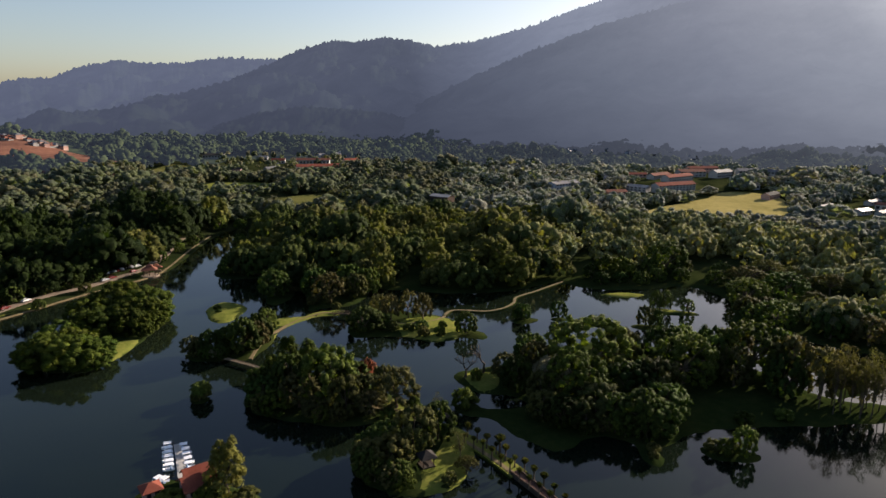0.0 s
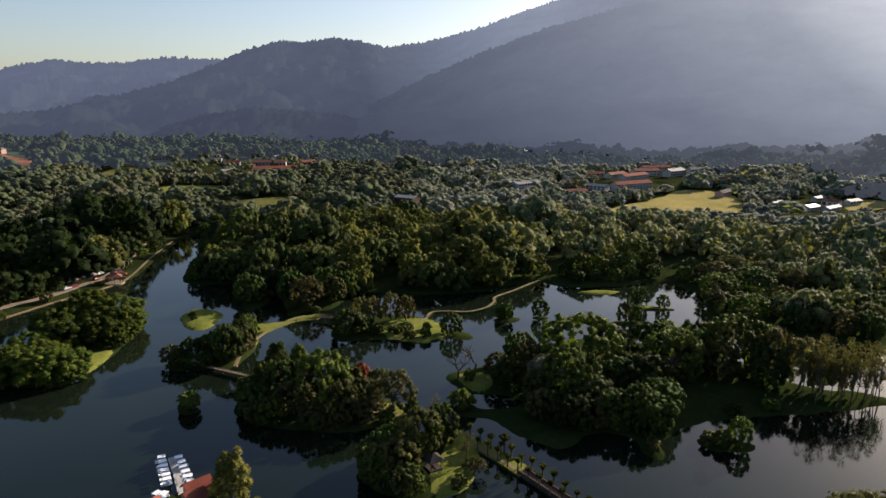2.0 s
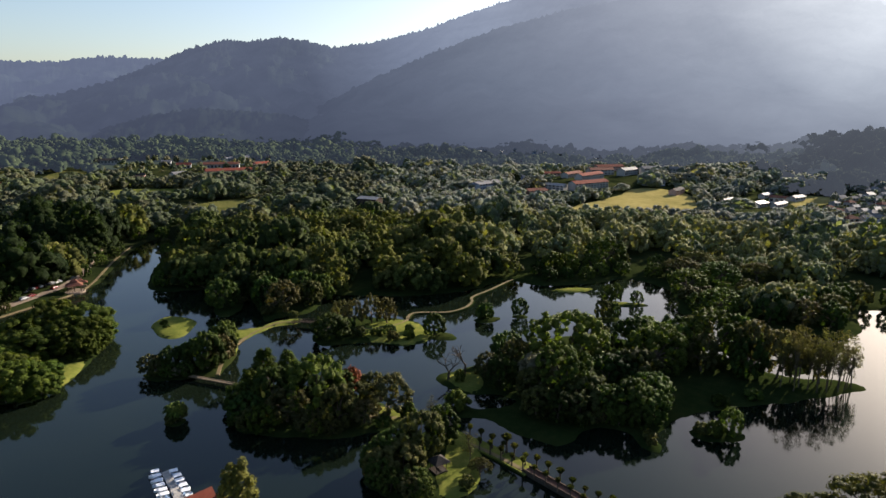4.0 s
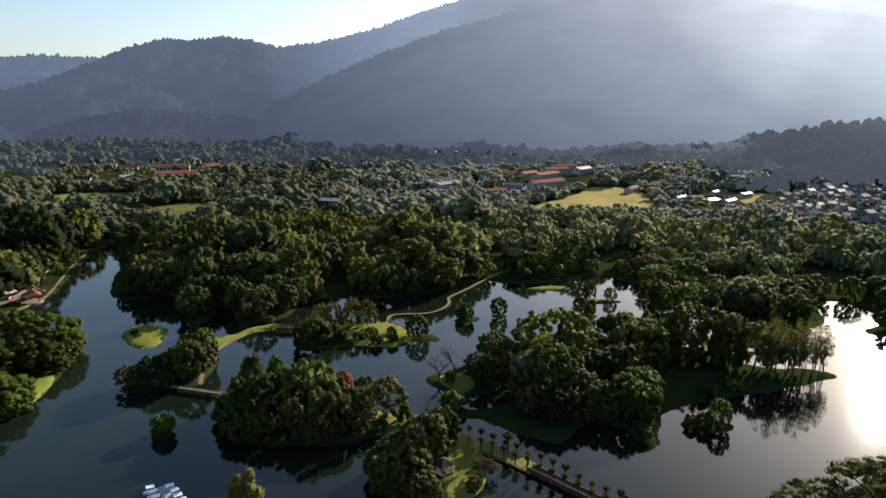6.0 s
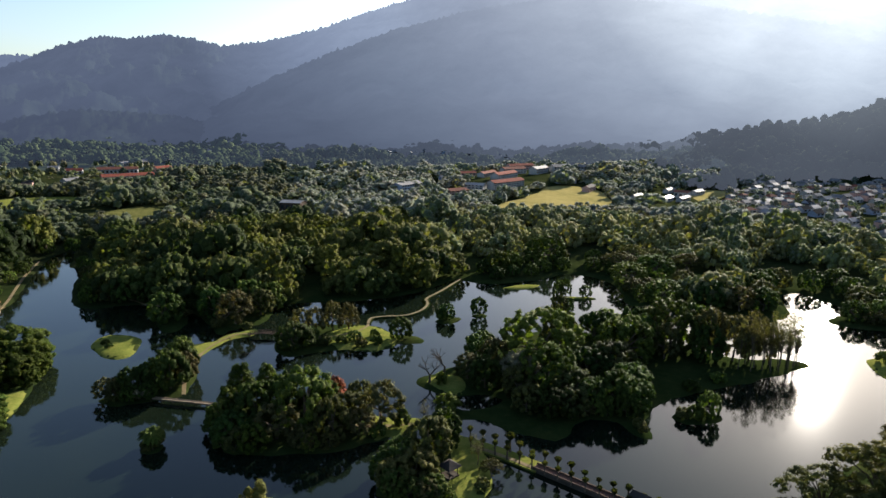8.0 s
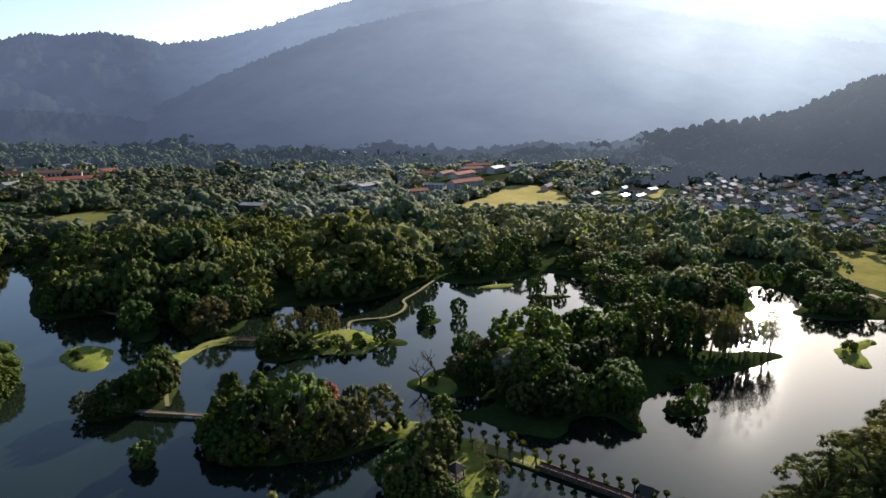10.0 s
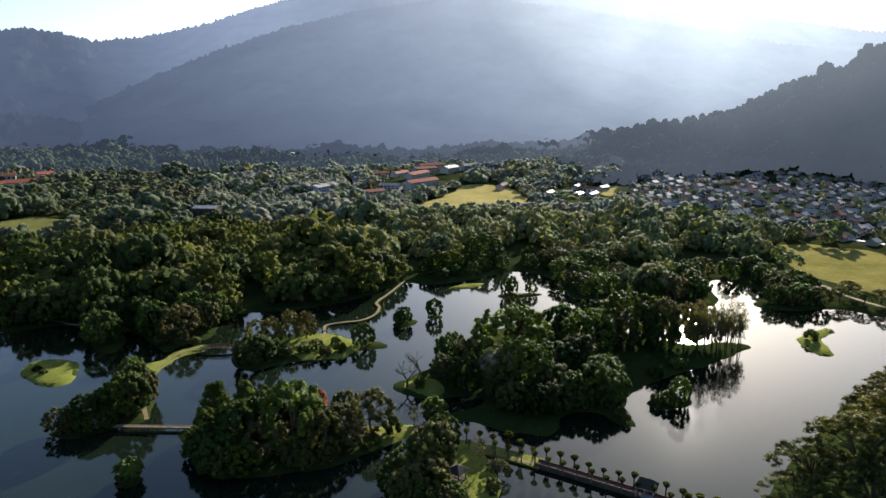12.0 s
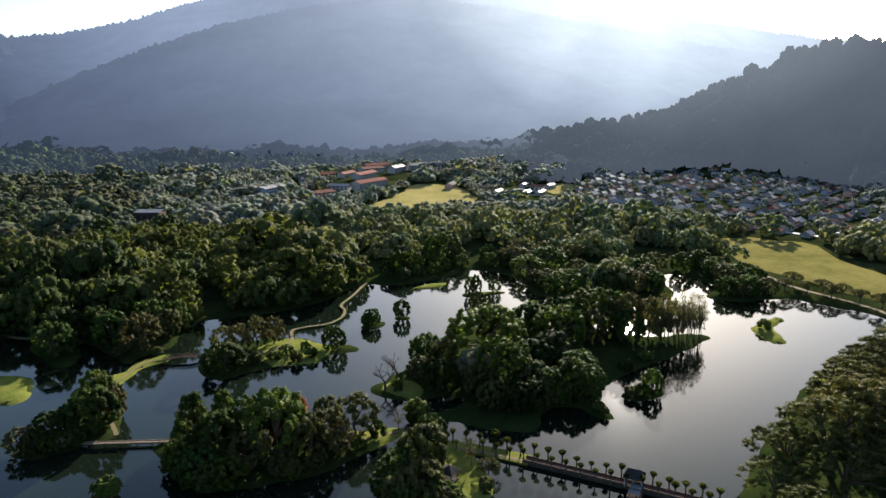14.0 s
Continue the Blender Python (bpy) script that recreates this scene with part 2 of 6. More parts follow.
# Far forested slopes, the backdrop of the valley. Morning haze is painted on as emission: brighter towards the sun, in
# faint shafts.
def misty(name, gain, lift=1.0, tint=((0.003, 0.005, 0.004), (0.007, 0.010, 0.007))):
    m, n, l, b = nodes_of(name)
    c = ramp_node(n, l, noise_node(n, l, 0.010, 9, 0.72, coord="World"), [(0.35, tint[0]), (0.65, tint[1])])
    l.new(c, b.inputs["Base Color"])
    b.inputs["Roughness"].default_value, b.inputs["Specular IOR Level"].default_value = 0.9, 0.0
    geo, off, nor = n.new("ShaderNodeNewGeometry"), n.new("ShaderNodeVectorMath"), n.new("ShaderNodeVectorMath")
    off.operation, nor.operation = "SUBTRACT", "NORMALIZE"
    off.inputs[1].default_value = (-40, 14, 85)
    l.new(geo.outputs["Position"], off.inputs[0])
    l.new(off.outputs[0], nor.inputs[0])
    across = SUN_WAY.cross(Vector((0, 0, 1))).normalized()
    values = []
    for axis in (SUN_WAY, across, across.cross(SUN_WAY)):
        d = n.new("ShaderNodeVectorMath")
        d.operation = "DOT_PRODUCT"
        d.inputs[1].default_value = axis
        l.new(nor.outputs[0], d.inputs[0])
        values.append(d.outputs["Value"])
    # light shafts painted as streaks turning round the sun's direction
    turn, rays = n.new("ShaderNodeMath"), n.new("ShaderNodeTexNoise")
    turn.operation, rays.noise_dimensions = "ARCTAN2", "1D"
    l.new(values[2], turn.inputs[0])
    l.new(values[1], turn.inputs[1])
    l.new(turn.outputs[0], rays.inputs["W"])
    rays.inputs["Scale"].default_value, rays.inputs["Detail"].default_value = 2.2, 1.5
    painted_haze = ramp_node(n, l, values[0], [(0.30, (0.058, 0.066, 0.096)), (0.60, (0.060, 0.069, 0.099)), (0.71, (0.080 * lift, 0.091 * lift, 0.124 * lift)), (0.79, (0.108 * lift, 0.121 * lift, 0.157 * lift)), (0.87, (0.150, 0.163, 0.203)), (0.934, (0.225, 0.239, 0.278)), (0.985, (0.50, 0.515, 0.54))])
    painted_haze = mix_node(n, l, 0.15, painted_haze, ramp_node(n, l, rays.outputs["Fac"], [(0.35, (0.62, 0.63, 0.66)), (0.65, (1.25, 1.24, 1.2))]), "MULTIPLY")
    painted_haze = mix_node(n, l, 0.4, painted_haze, ramp_node(n, l, noise_node(n, l, 0.006, 9, 0.68, coord="World"), [(0.3, (0.70, 0.72, 0.76)), (0.7, (1.1, 1.1, 1.1))]), "MULTIPLY")
    # the painted haze dims at the foot and brightens upwards
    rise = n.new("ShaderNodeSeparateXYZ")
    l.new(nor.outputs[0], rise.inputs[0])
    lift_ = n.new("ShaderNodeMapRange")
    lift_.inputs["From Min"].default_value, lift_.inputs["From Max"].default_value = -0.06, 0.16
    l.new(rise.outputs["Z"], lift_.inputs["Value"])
    painted_haze = mix_node(n, l, 1.0, painted_haze, ramp_node(n, l, lift_.outputs[0], [(0.0, (0.67, 0.72, 0.74)), (0.45, (0.91, 0.97, 0.965)), (1.0, (1.14, 1.18, 1.13))]), "MULTIPLY")
    l.new(painted_haze, b.inputs["Emission Color"])
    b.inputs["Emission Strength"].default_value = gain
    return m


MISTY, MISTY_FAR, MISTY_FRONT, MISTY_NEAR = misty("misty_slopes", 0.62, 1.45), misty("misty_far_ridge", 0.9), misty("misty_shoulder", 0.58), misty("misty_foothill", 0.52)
# woods, hill and the ground below them carry the haze as emission too
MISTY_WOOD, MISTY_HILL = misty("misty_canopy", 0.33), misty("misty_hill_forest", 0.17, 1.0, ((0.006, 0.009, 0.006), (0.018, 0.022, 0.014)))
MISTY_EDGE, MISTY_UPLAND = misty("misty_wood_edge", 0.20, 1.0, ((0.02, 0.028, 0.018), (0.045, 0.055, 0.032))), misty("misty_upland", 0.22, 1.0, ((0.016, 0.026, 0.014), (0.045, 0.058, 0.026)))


# ---- mesh helpers ----
def poly_mesh(name, verts, faces, mats, index=None, smooth=False, normals=None):
    """A mesh from an array of places and a list of arrays of faces (threes or fours)."""
    me = bpy.data.meshes.new(name)
    faces = [np.asarray(f) for f in faces if len(f)]
    loops = np.concatenate([f.ravel() for f in faces]).astype(np.int32)
    totals = np.concatenate([np.full(len(f), f.shape[1]) for f in faces])
    starts = np.concatenate([[0], np.cumsum(totals)[:-1]]).astype(np.int32)
    me.vertices.add(len(verts))
    me.vertices.foreach_set("co", np.asarray(verts, np.float32).ravel())
    me.loops.add(len(loops))
    me.loops.foreach_set("vertex_index", loops)
    me.polygons.add(len(totals))
    me.polygons.foreach_set("loop_start", starts)
    for m in (mats if isinstance(mats, (list, tuple)) else [mats]):
        me.materials.append(m)
    if index is not None:
        me.polygons.foreach_set("material_index", np.asarray(index, np.int32))
    me.polygons.foreach_set("use_smooth", np.full(len(totals), smooth))
    me.update(calc_edges=True)
    me.validate()
    if normals is not None:  # rounded shading of leaf sprays
        me.normals_split_custom_set_from_vertices(np.asarray(normals, np.float32))
    return me


def part(name, data, parent, material=None, label="", at=None):
    """Links a mesh (or a bmesh with a material) as one object under a thing or a part."""
    if isinstance(data, bmesh.types.BMesh):
        me = bpy.data.meshes.new(name)
        data.to_mesh(me)
        data.free()
        me.materials.append(material)
        data = me
    ob = new(name, data)
    ob.parent = parent
    if at is not None:
        ob.matrix_basis = at
    return tagged(ob, label)


def thing(name, label, category, group="", at=None):
    ob = tagged(new(name), label, category, group)
    if at is not None:
        ob.matrix_basis = at
    return ob


def add_box(bm, size, at=(0, 0, 0), turn=0.0, bevel=0.0, taper=1.0):
    r = bmesh.ops.create_cube(bm, size=1.0)
    for v in r["verts"]:
        k = taper if v.co.z > 0 else 1.0
        v.co = Vector((v.co.x * size[0] * k, v.co.y * size[1] * k, v.co.z * size[2]))
    if bevel:
        es = list({e for v in r["verts"] for e in v.link_edges})
        r = bmesh.ops.bevel(bm, geom=es, offset=bevel, segments=1, affect="EDGES")
        vs = r["verts"]
    else:
        vs = r["verts"]
    bmesh.ops.transform(bm, matrix=pose(*at, 0, 0, turn), verts=vs)
    return bm


def box_bm(*args, **kw):
    return add_box(bmesh.new(), *args, **kw)


def tube(bm, points, radii, sides=6):
    """A tapered tube through points."""
    rings = []
    for i, p in enumerate(points):
        p = Vector(p)
        d = (Vector(points[min(i + 1, len(points) - 1)]) - Vector(points[max(i - 1, 0)])).normalized()
        a = d.orthogonal().normalized()
        c = d.cross(a)
        rings.append([bm.verts.new(p + (a * math.cos(k * math.tau / sides) + c * math.sin(k * math.tau / sides)) * radii[i]) for k in range(sides)])
    for r0, r1 in zip(rings, rings[1:]):
        for k in range(sides):
            bm.faces.new((r0[k], r0[(k + 1) % sides], r1[(k + 1) % sides], r1[k]))
    bm.faces.new(rings[-1])
    bm.faces.new(rings[0][::-1])
    return bm


# ---- the lake, its shores and its islands ----
def rounded(points, steps=4):
    """A closed smooth line through control points."""
    p = np.array(points, float)
    out = []
    for i in range(len(p)):
        a, b_, c_, d = p[i - 1], p[i], p[(i + 1) % len(p)], p[(i + 2) % len(p)]
        for s in np.arange(steps) / steps:
            out.append(0.5 * (2 * b_ + (c_ - a) * s + (2 * a - 5 * b_ + 4 * c_ - d) * s ** 2 + (3 * b_ - a - 3 * c_ + d) * s ** 3))
    return np.array(out)


LAKE_WEST = [(-110, 62), (-190, 100), (-200, 180), (-196, 226), (-181, 250), (-169, 279), (-159, 298), (-151, 312), (-145, 331), (-147, 358), (-150, 385), (-152, 424), (-150, 438), (-137, 438)]
LAKE_NORTH = [(-137, 402), (-126, 386), (-126, 363), (-119, 324), (-108, 313), (-98, 315), (-87, 313), (-82, 300), (-80, 279), (-74, 270), (-69, 279), (-69, 294), (-64, 288), (-60, 273),
              (-56, 262), (-52, 266), (-41, 270), (-35, 283), (-34, 296), (-18, 295), (5, 291), (33, 296), (57, 312), (72, 300), (101, 301), (117, 307), (127, 300), (131, 283)]
LAKE_EAST = [(124, 262), (118, 248), (128, 240), (140, 228), (154, 217), (167, 211), (178, 218), (188, 231), (197, 240), (207, 240), (208, 228), (206, 216), (197, 208), (186, 205), (183, 199), (190, 190), (203, 185), (212, 181), (216, 171), (218, 160), (220, 148), (214, 137), (200, 133), (178, 132), (153, 128), (135, 127), (118, 123),
             (94, 116), (69, 108), (43, 96), (38, 80), (30, 60), (-36, 60), (-38, 120), (-44, 130), (-57, 134), (-68, 128), (-75, 70)]
ISLANDS = {
    "bamboo": [(-113, 254), (-111, 229), (-111, 215), (-113, 203), (-119, 196), (-129, 196), (-137, 202), (-137, 218), (-145, 239), (-147, 252), (-134, 263)],
    "green": [(-101, 268), (-97, 274), (-88, 270), (-84, 262), (-86, 247), (-92, 247), (-98, 256)],
    "plank": [(-90, 213), (-83, 216), (-76, 222), (-74, 245), (-68, 252), (-59, 254), (-53, 261), (-48, 264), (-42, 264), (-43, 258), (-52, 255), (-57, 250), (-63, 238), (-63, 224), (-65, 209), (-70, 207), (-83, 206), (-88, 209)],
    "round": [(-34, 253), (-37, 241), (-34, 231), (-26, 231), (-14, 232), (-4, 226), (4, 229), (7, 236), (5, 250), (-1, 257), (-12, 261), (-22, 263)],
    "round_spit": [(5, 240), (6, 233), (11, 230), (16, 230), (16, 236), (10, 241)],
    "near": [(-57, 199), (-43, 197), (-28, 192), (-18, 183), (-10, 175), (-1, 171), (2, 168), (-4, 166), (-11, 164), (-20, 162), (-27, 161), (-35, 162), (-45, 165), (-54, 169), (-57, 179), (-58, 190)],
    "pier": [(2, 163), (8, 155), (9, 150), (5, 137), (3, 133), (-3, 129), (-14, 131), (-21, 139), (-15, 153), (-4, 161)],
    "big": [(5, 198), (6, 189), (11, 183), (20, 181), (25, 176), (20, 172), (13, 172.5), (9, 176), (5, 175), (4, 171), (8, 168), (14, 166), (17, 161), (20, 156), (25, 151.5), (30, 149), (34, 150.5), (38, 155), (45, 156.5), (50, 152), (50.5, 145),
            (53, 142), (55, 145), (56, 150), (61, 154), (72, 160), (95, 163), (104, 163), (126, 166), (135, 168), (136, 172), (129, 177), (118, 180), (112, 189), (104, 204), (92, 213), (67, 228), (43, 222), (21, 205)],
    "tuft": [(67, 151), (72, 152), (78, 149), (80, 146), (73, 144), (68, 146)],
    "twin_a": [(28, 252), (33, 256), (39, 254), (37, 249), (31, 248)],
    "twin_b": [(45, 254), (49, 257), (52, 254), (49, 250)],
    "pond_bar": [(88, 266), (92, 271), (104, 266), (110, 262), (104, 260), (92, 262)],
    "pond_clump": [(76, 245), (80, 248), (88, 247), (87, 242), (80, 241)],
    "pond_lawn": [(74, 290), (84, 294), (95, 291), (86, 286)],
    "lone": [(-74, 176), (-72, 179), (-69, 177.5), (-69.5, 174.5), (-72, 174)],
    "slip": [(121, 181), (128, 183), (134, 190), (141, 199), (138, 201), (130, 193), (122, 186)],
    "star": [(158, 165), (167, 167), (181, 168), (180, 164), (168, 162), (162, 156), (155, 149), (150, 151), (154, 159)],
}
LAKE = rounded(LAKE_WEST + LAKE_NORTH + LAKE_EAST, 3)
SHORES = {k: rounded(v) for k, v in ISLANDS.items()}


def inside(poly, x, y):
    r = np.zeros(x.shape, bool)
    for (x0, y0), (x1, y1) in zip(poly, np.roll(poly, -1, 0)):
        if y0 != y1:
            r ^= ((y0 > y) != (y1 > y)) & (x < (x1 - x0) * (y - y0) / (y1 - y0) + x0)
    return r


def edge_distance(poly, x, y, cap=40.0):
    best = np.full(x.shape, cap)
    for (x0, y0), (x1, y1) in zip(poly, np.roll(poly, -1, 0)):
        near = (x > min(x0, x1) - cap) & (x < max(x0, x1) + cap) & (y > min(y0, y1) - cap) & (y < max(y0, y1) + cap)
        if not near.any():
            continue
        px, py = x[near], y[near]
        dx, dy = x1 - x0, y1 - y0
        s = np.clip(((px - x0) * dx + (py - y0) * dy) / (dx * dx + dy * dy + 1e-9), 0, 1)
        best[near] = np.minimum(best[near], np.hypot(px - x0 - s * dx, py - y0 - s * dy))
    return best


def soft_step(a, b_, v):
    s = np.clip((v - a) / (b_ - a), 0, 1)
    return s * s * (3 - 2 * s)


def wave_noise(x, y, size, seed, octaves=4):
    """Smooth noise from sums of turned waves, about -1 to 1."""
    g = np.random.default_rng(seed)
    out, amp = np.zeros(np.shape(x)), 1.0
    for o in range(octaves):
        for _ in range(3):
            a, ph, k = g.uniform(0, math.tau), g.uniform(0, math.tau), math.tau / size * 2 ** o * g.uniform(0.7, 1.3)
            out = out + amp * 0.4 * np.sin((x * math.cos(a) + y * math.sin(a)) * k + ph + 1.3 * np.sin((x * math.sin(a) - y * math.cos(a)) * k * 0.6 + ph * 2))
        amp *= 0.5
    return out


HILL_EYE = (-79.0, 27.0)
HILL_AZ = [30, 38, 41.8, 46.1, 49.8, 52.8, 56.5, 58.4, 59.9, 62.1, 63.9, 68, 80, 95]
HILL_TOP = [0, 8, 20, 35, 54, 81, 110, 132, 147, 157, 164, 162, 142, 58]


def shore_height(x, y):
    """Metres of the land's edge above (or the bed below) the water, from the distance to the shores."""
    d = edge_distance(LAKE, x, y)
    d = np.where(inside(LAKE, x, y), -d, d)
    for p in SHORES.values():
        lo, hi = p.min(0) - 14, p.max(0) + 14
        box = (x > lo[0]) & (x < hi[0]) & (y > lo[1]) & (y < hi[1])
        if box.any():
            e = edge_distance(p, x[box], y[box], 14.0)
            d[box] = np.maximum(d[box], np.where(inside(p, x[box], y[box]), e, -e))
    d = d + 0.5 * wave_noise(x, y, 14, 3, 3)
    return np.where(d > 0, 0.55 * (1 - np.exp(-d / 0.8)) + 0.035 * d, np.maximum(0.30 * d, -2.5))


def land_height(x, y):
    x, y = np.asarray(x, float), np.asarray(y, float)
    z = shore_height(x, y)
    r = np.hypot(x, y)
    z = z + soft_step(420, 1000, r) * (4 + 5 * wave_noise(x, y, 420, 5, 3) + 6 * soft_step(800, 1200, r) * wave_noise(x, y, 300, 6, 2))
    z = z - soft_step(1450, 1900, r) * 8
    hx, hy = x - HILL_EYE[0], y - HILL_EYE[1]
    a, hr = np.degrees(np.arctan2(hx, hy)), np.hypot(hx, hy)
    crest = np.interp(a, HILL_AZ, HILL_TOP)
    z = z + crest * soft_step(870, 1260, hr) * (1 - soft_step(1270, 2100, hr)) * (1 + 0.10 * wave_noise(x, y, 260, 8))
    z = z + 34 * np.exp(-((x + 800) / 190) ** 2 - ((y - 1090) / 150) ** 2)
    return z


def graded(lo, hi, fine_lo, fine_hi, step, grow=1.17, most=80.0):
    out = list(np.arange(fine_lo, fine_hi + step, step))
    s = step
    while out[-1] < hi:
        s = min(s * grow, most)
        out.append(out[-1] + s)
    s = step
    while out[0] > lo:
        s = min(s * grow, most)
        out.insert(0, out[0] - s)
    return np.array(out)


gx, gy = graded(-3600, 4300, -205, 240, 1.9), graded(-900, 4200, 92, 330, 1.9)
X, Y = np.meshgrid(gx, gy)
Z = land_height(X.ravel(), Y.ravel())
ids = np.arange(X.size).reshape(X.shape)
quads = np.stack([ids[:-1, :-1].ravel(), ids[:-1, 1:].ravel(), ids[1:, 1:].ravel(), ids[1:, :-1].ravel()], 1)
qx, qy, qz = X.ravel()[quads[:, 0]], Y.ravel()[quads[:, 0]], Z[quads].min(1)
cover = np.where(np.hypot(qx, qy) > 940, np.where(qx > 0, 2, 3), 0)  # ground under the misty far woods takes their painted haze emission
# the hill's ground glows with the hill forest's painted haze
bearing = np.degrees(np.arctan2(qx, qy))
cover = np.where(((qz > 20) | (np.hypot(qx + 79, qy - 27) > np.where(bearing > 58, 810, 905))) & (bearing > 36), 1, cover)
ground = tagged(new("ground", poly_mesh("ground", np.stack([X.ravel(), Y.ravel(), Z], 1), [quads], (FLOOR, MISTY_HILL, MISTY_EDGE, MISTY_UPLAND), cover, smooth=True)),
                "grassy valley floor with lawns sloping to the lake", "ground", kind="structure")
water = tagged(new("water", poly_mesh("water", [(-215, 55, 0), (245, 55, 0), (245, 445, 0), (-215, 445, 0)], [[(0, 1, 2, 3)]], WATER)),
               "calm dark lake water with sky reflections", "lake", kind="structure")

# ---- mountains behind the valley ----
# elevation of the crests, degrees, by bearing
CREST_FAR = ([-60, -48, -40, -33.9, -32.1, -30.5, -28.4, -25.8, -23.6, -21.1, -18.1, -13.6, -8], [0.5, 1.8, 1.0, 1.44, 1.96, 1.93, 2.9, 3.45, 3.31, 3.39, 3.92, 3.9, 2.5])
CREST_MAIN = ([-24, -18.2, -13.6, -11.8, -8.9, -7.0, -4.6, -2.3, -0.2, 3.2, 7.3, 12.4, 17.7, 24.5, 31.5, 38.6, 45.6, 53.7, 62.4, 70, 85, 100], [0.2, 1.8, 3.75, 4.6, 5.5, 5.4, 5.8, 5.6, 5.1, 5.6, 6.6, 8.35, 9.8, 10.9, 11.0, 10.1, 8.7, 6.9, 5.2, 4.4, 4.0, 3.0])
CREST_SPUR = ([-40, -33.5, -30.6, -26.7, -21.3, -17.3, -13.6, -8, 0], [-2.0, -1.56, -0.75, -0.31, 1.0, 2.1, 2.9, 2.0, 0.5])
CREST_SHOULDER = ([-9, -7, -5, -1.3, 3.5, 8.3, 13.5, 17.6, 22, 26, 31.5, 38.6, 45.6, 53.7, 62.4, 70, 80], [-3.2, -2.5, -1.6, 0.3, 2.7, 4.75, 6.7, 7.8, 8.7, 9.2, 9.3, 8.4, 7.0, 5.2, 3.5, 2.4, 1.5])
CREST_LOW = ([-26, -19.4, -14.7, -11.0, -4.2, 0.7, 8], [-3.0, -2.1, -0.47, 0.02, -0.4, -1.8, -3.0])


def mountain(name, label, crest, reach, foot, seed, gully, az_step, rows=60, mist=MISTY, relief=0.12):
    """A forested ridge: its crest follows the bearing, its face falls towards the valley in spurs and gullies."""
    a = np.arange(crest[0][0], crest[0][-1], az_step)
    k = np.linspace(0, 1.12, rows)
    A, K = np.meshgrid(np.radians(a), k)
    top = 85 + reach * np.tan(np.radians(np.interp(np.degrees(A), *crest)))
    R = foot + (reach - foot) * K
    x, y = R * np.sin(A) - 40, R * np.cos(A) + 14
    face = np.where(K < 1, (0.35 * K + 0.65 * K ** 1.6), 1 - (K - 1) * 2.5)
    n1 = wave_noise(x * 1.0, y * 0.45, gully, seed, 5)
    z = 10 + (top - 10) * face + gully * relief * n1 * np.sin(np.clip(K, 0, 1) * math.pi)
    g = np.random.default_rng(seed)
    z = z + (g.normal(0, 1, z.shape) * 2.2 + np.abs(wave_noise(x, y, 40, seed + 1, 2)) * 4) * np.clip(K * 1.6 - 0.1, 0.0, 1)
    z = z + np.where((K > 0.90) & (K < 1.03), g.uniform(0, 1, z.shape) ** 2 * reach * 0.0034, 0)  # single trees along the crest
    i = np.arange(x.size).reshape(x.shape)
    q = np.stack([i[:-1, :-1].ravel(), i[:-1, 1:].ravel(), i[1:, 1:].ravel(), i[1:, :-1].ravel()], 1)
    return tagged(new(name, poly_mesh(name, np.stack([x.ravel(), y.ravel(), z.ravel()], 1), [q], mist, smooth=True)), label, "mountain", kind="structure")


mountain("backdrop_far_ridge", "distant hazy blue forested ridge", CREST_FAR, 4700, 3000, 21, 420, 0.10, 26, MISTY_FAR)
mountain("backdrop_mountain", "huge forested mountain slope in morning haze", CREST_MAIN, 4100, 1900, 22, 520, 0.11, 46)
# less painted haze glow here sets its edge off from the slope behind
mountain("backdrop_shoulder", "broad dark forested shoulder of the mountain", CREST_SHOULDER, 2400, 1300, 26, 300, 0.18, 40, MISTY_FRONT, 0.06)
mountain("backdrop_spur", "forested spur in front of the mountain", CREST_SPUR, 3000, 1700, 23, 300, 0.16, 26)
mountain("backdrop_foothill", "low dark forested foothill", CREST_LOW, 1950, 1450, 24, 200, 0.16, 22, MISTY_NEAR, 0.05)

# ---- trees ----
ICO_V = []
for s1 in (-1, 1):
    for s2 in (-1, 1):
        p = (1 + 5 ** 0.5) / 2
        ICO_V += [(0, s1, s2 * p), (s1, s2 * p, 0), (s2 * p, 0, s1)]
ICO_V = np.array(ICO_V, float) / math.hypot(1, p)
ICO_F = np.array([(i, j, k) for i in range(12) for j in range(i + 1, 12) for k in range(j + 1, 12)
                  if max(np.linalg.norm(ICO_V[i] - ICO_V[j]), np.linalg.norm(ICO_V[j] - ICO_V[k]), np.linalg.norm(ICO_V[i] - ICO_V[k])) < 1.1])
ICO_F = np.array([f if np.dot(np.cross(ICO_V[f[1]] - ICO_V[f[0]], ICO_V[f[2]] - ICO_V[f[0]]), ICO_V[f[0]]) > 0 else f[::-1] for f in ICO_F])


def ways(g, n, low=-1.0):
    z = g.uniform(low, 1, n)
    a = g.uniform(0, math.tau, n)
    r = np.sqrt(np.clip(1 - z * z, 0, 1))
    return np.stack([r * np.cos(a), r * np.sin(a), z], 1)


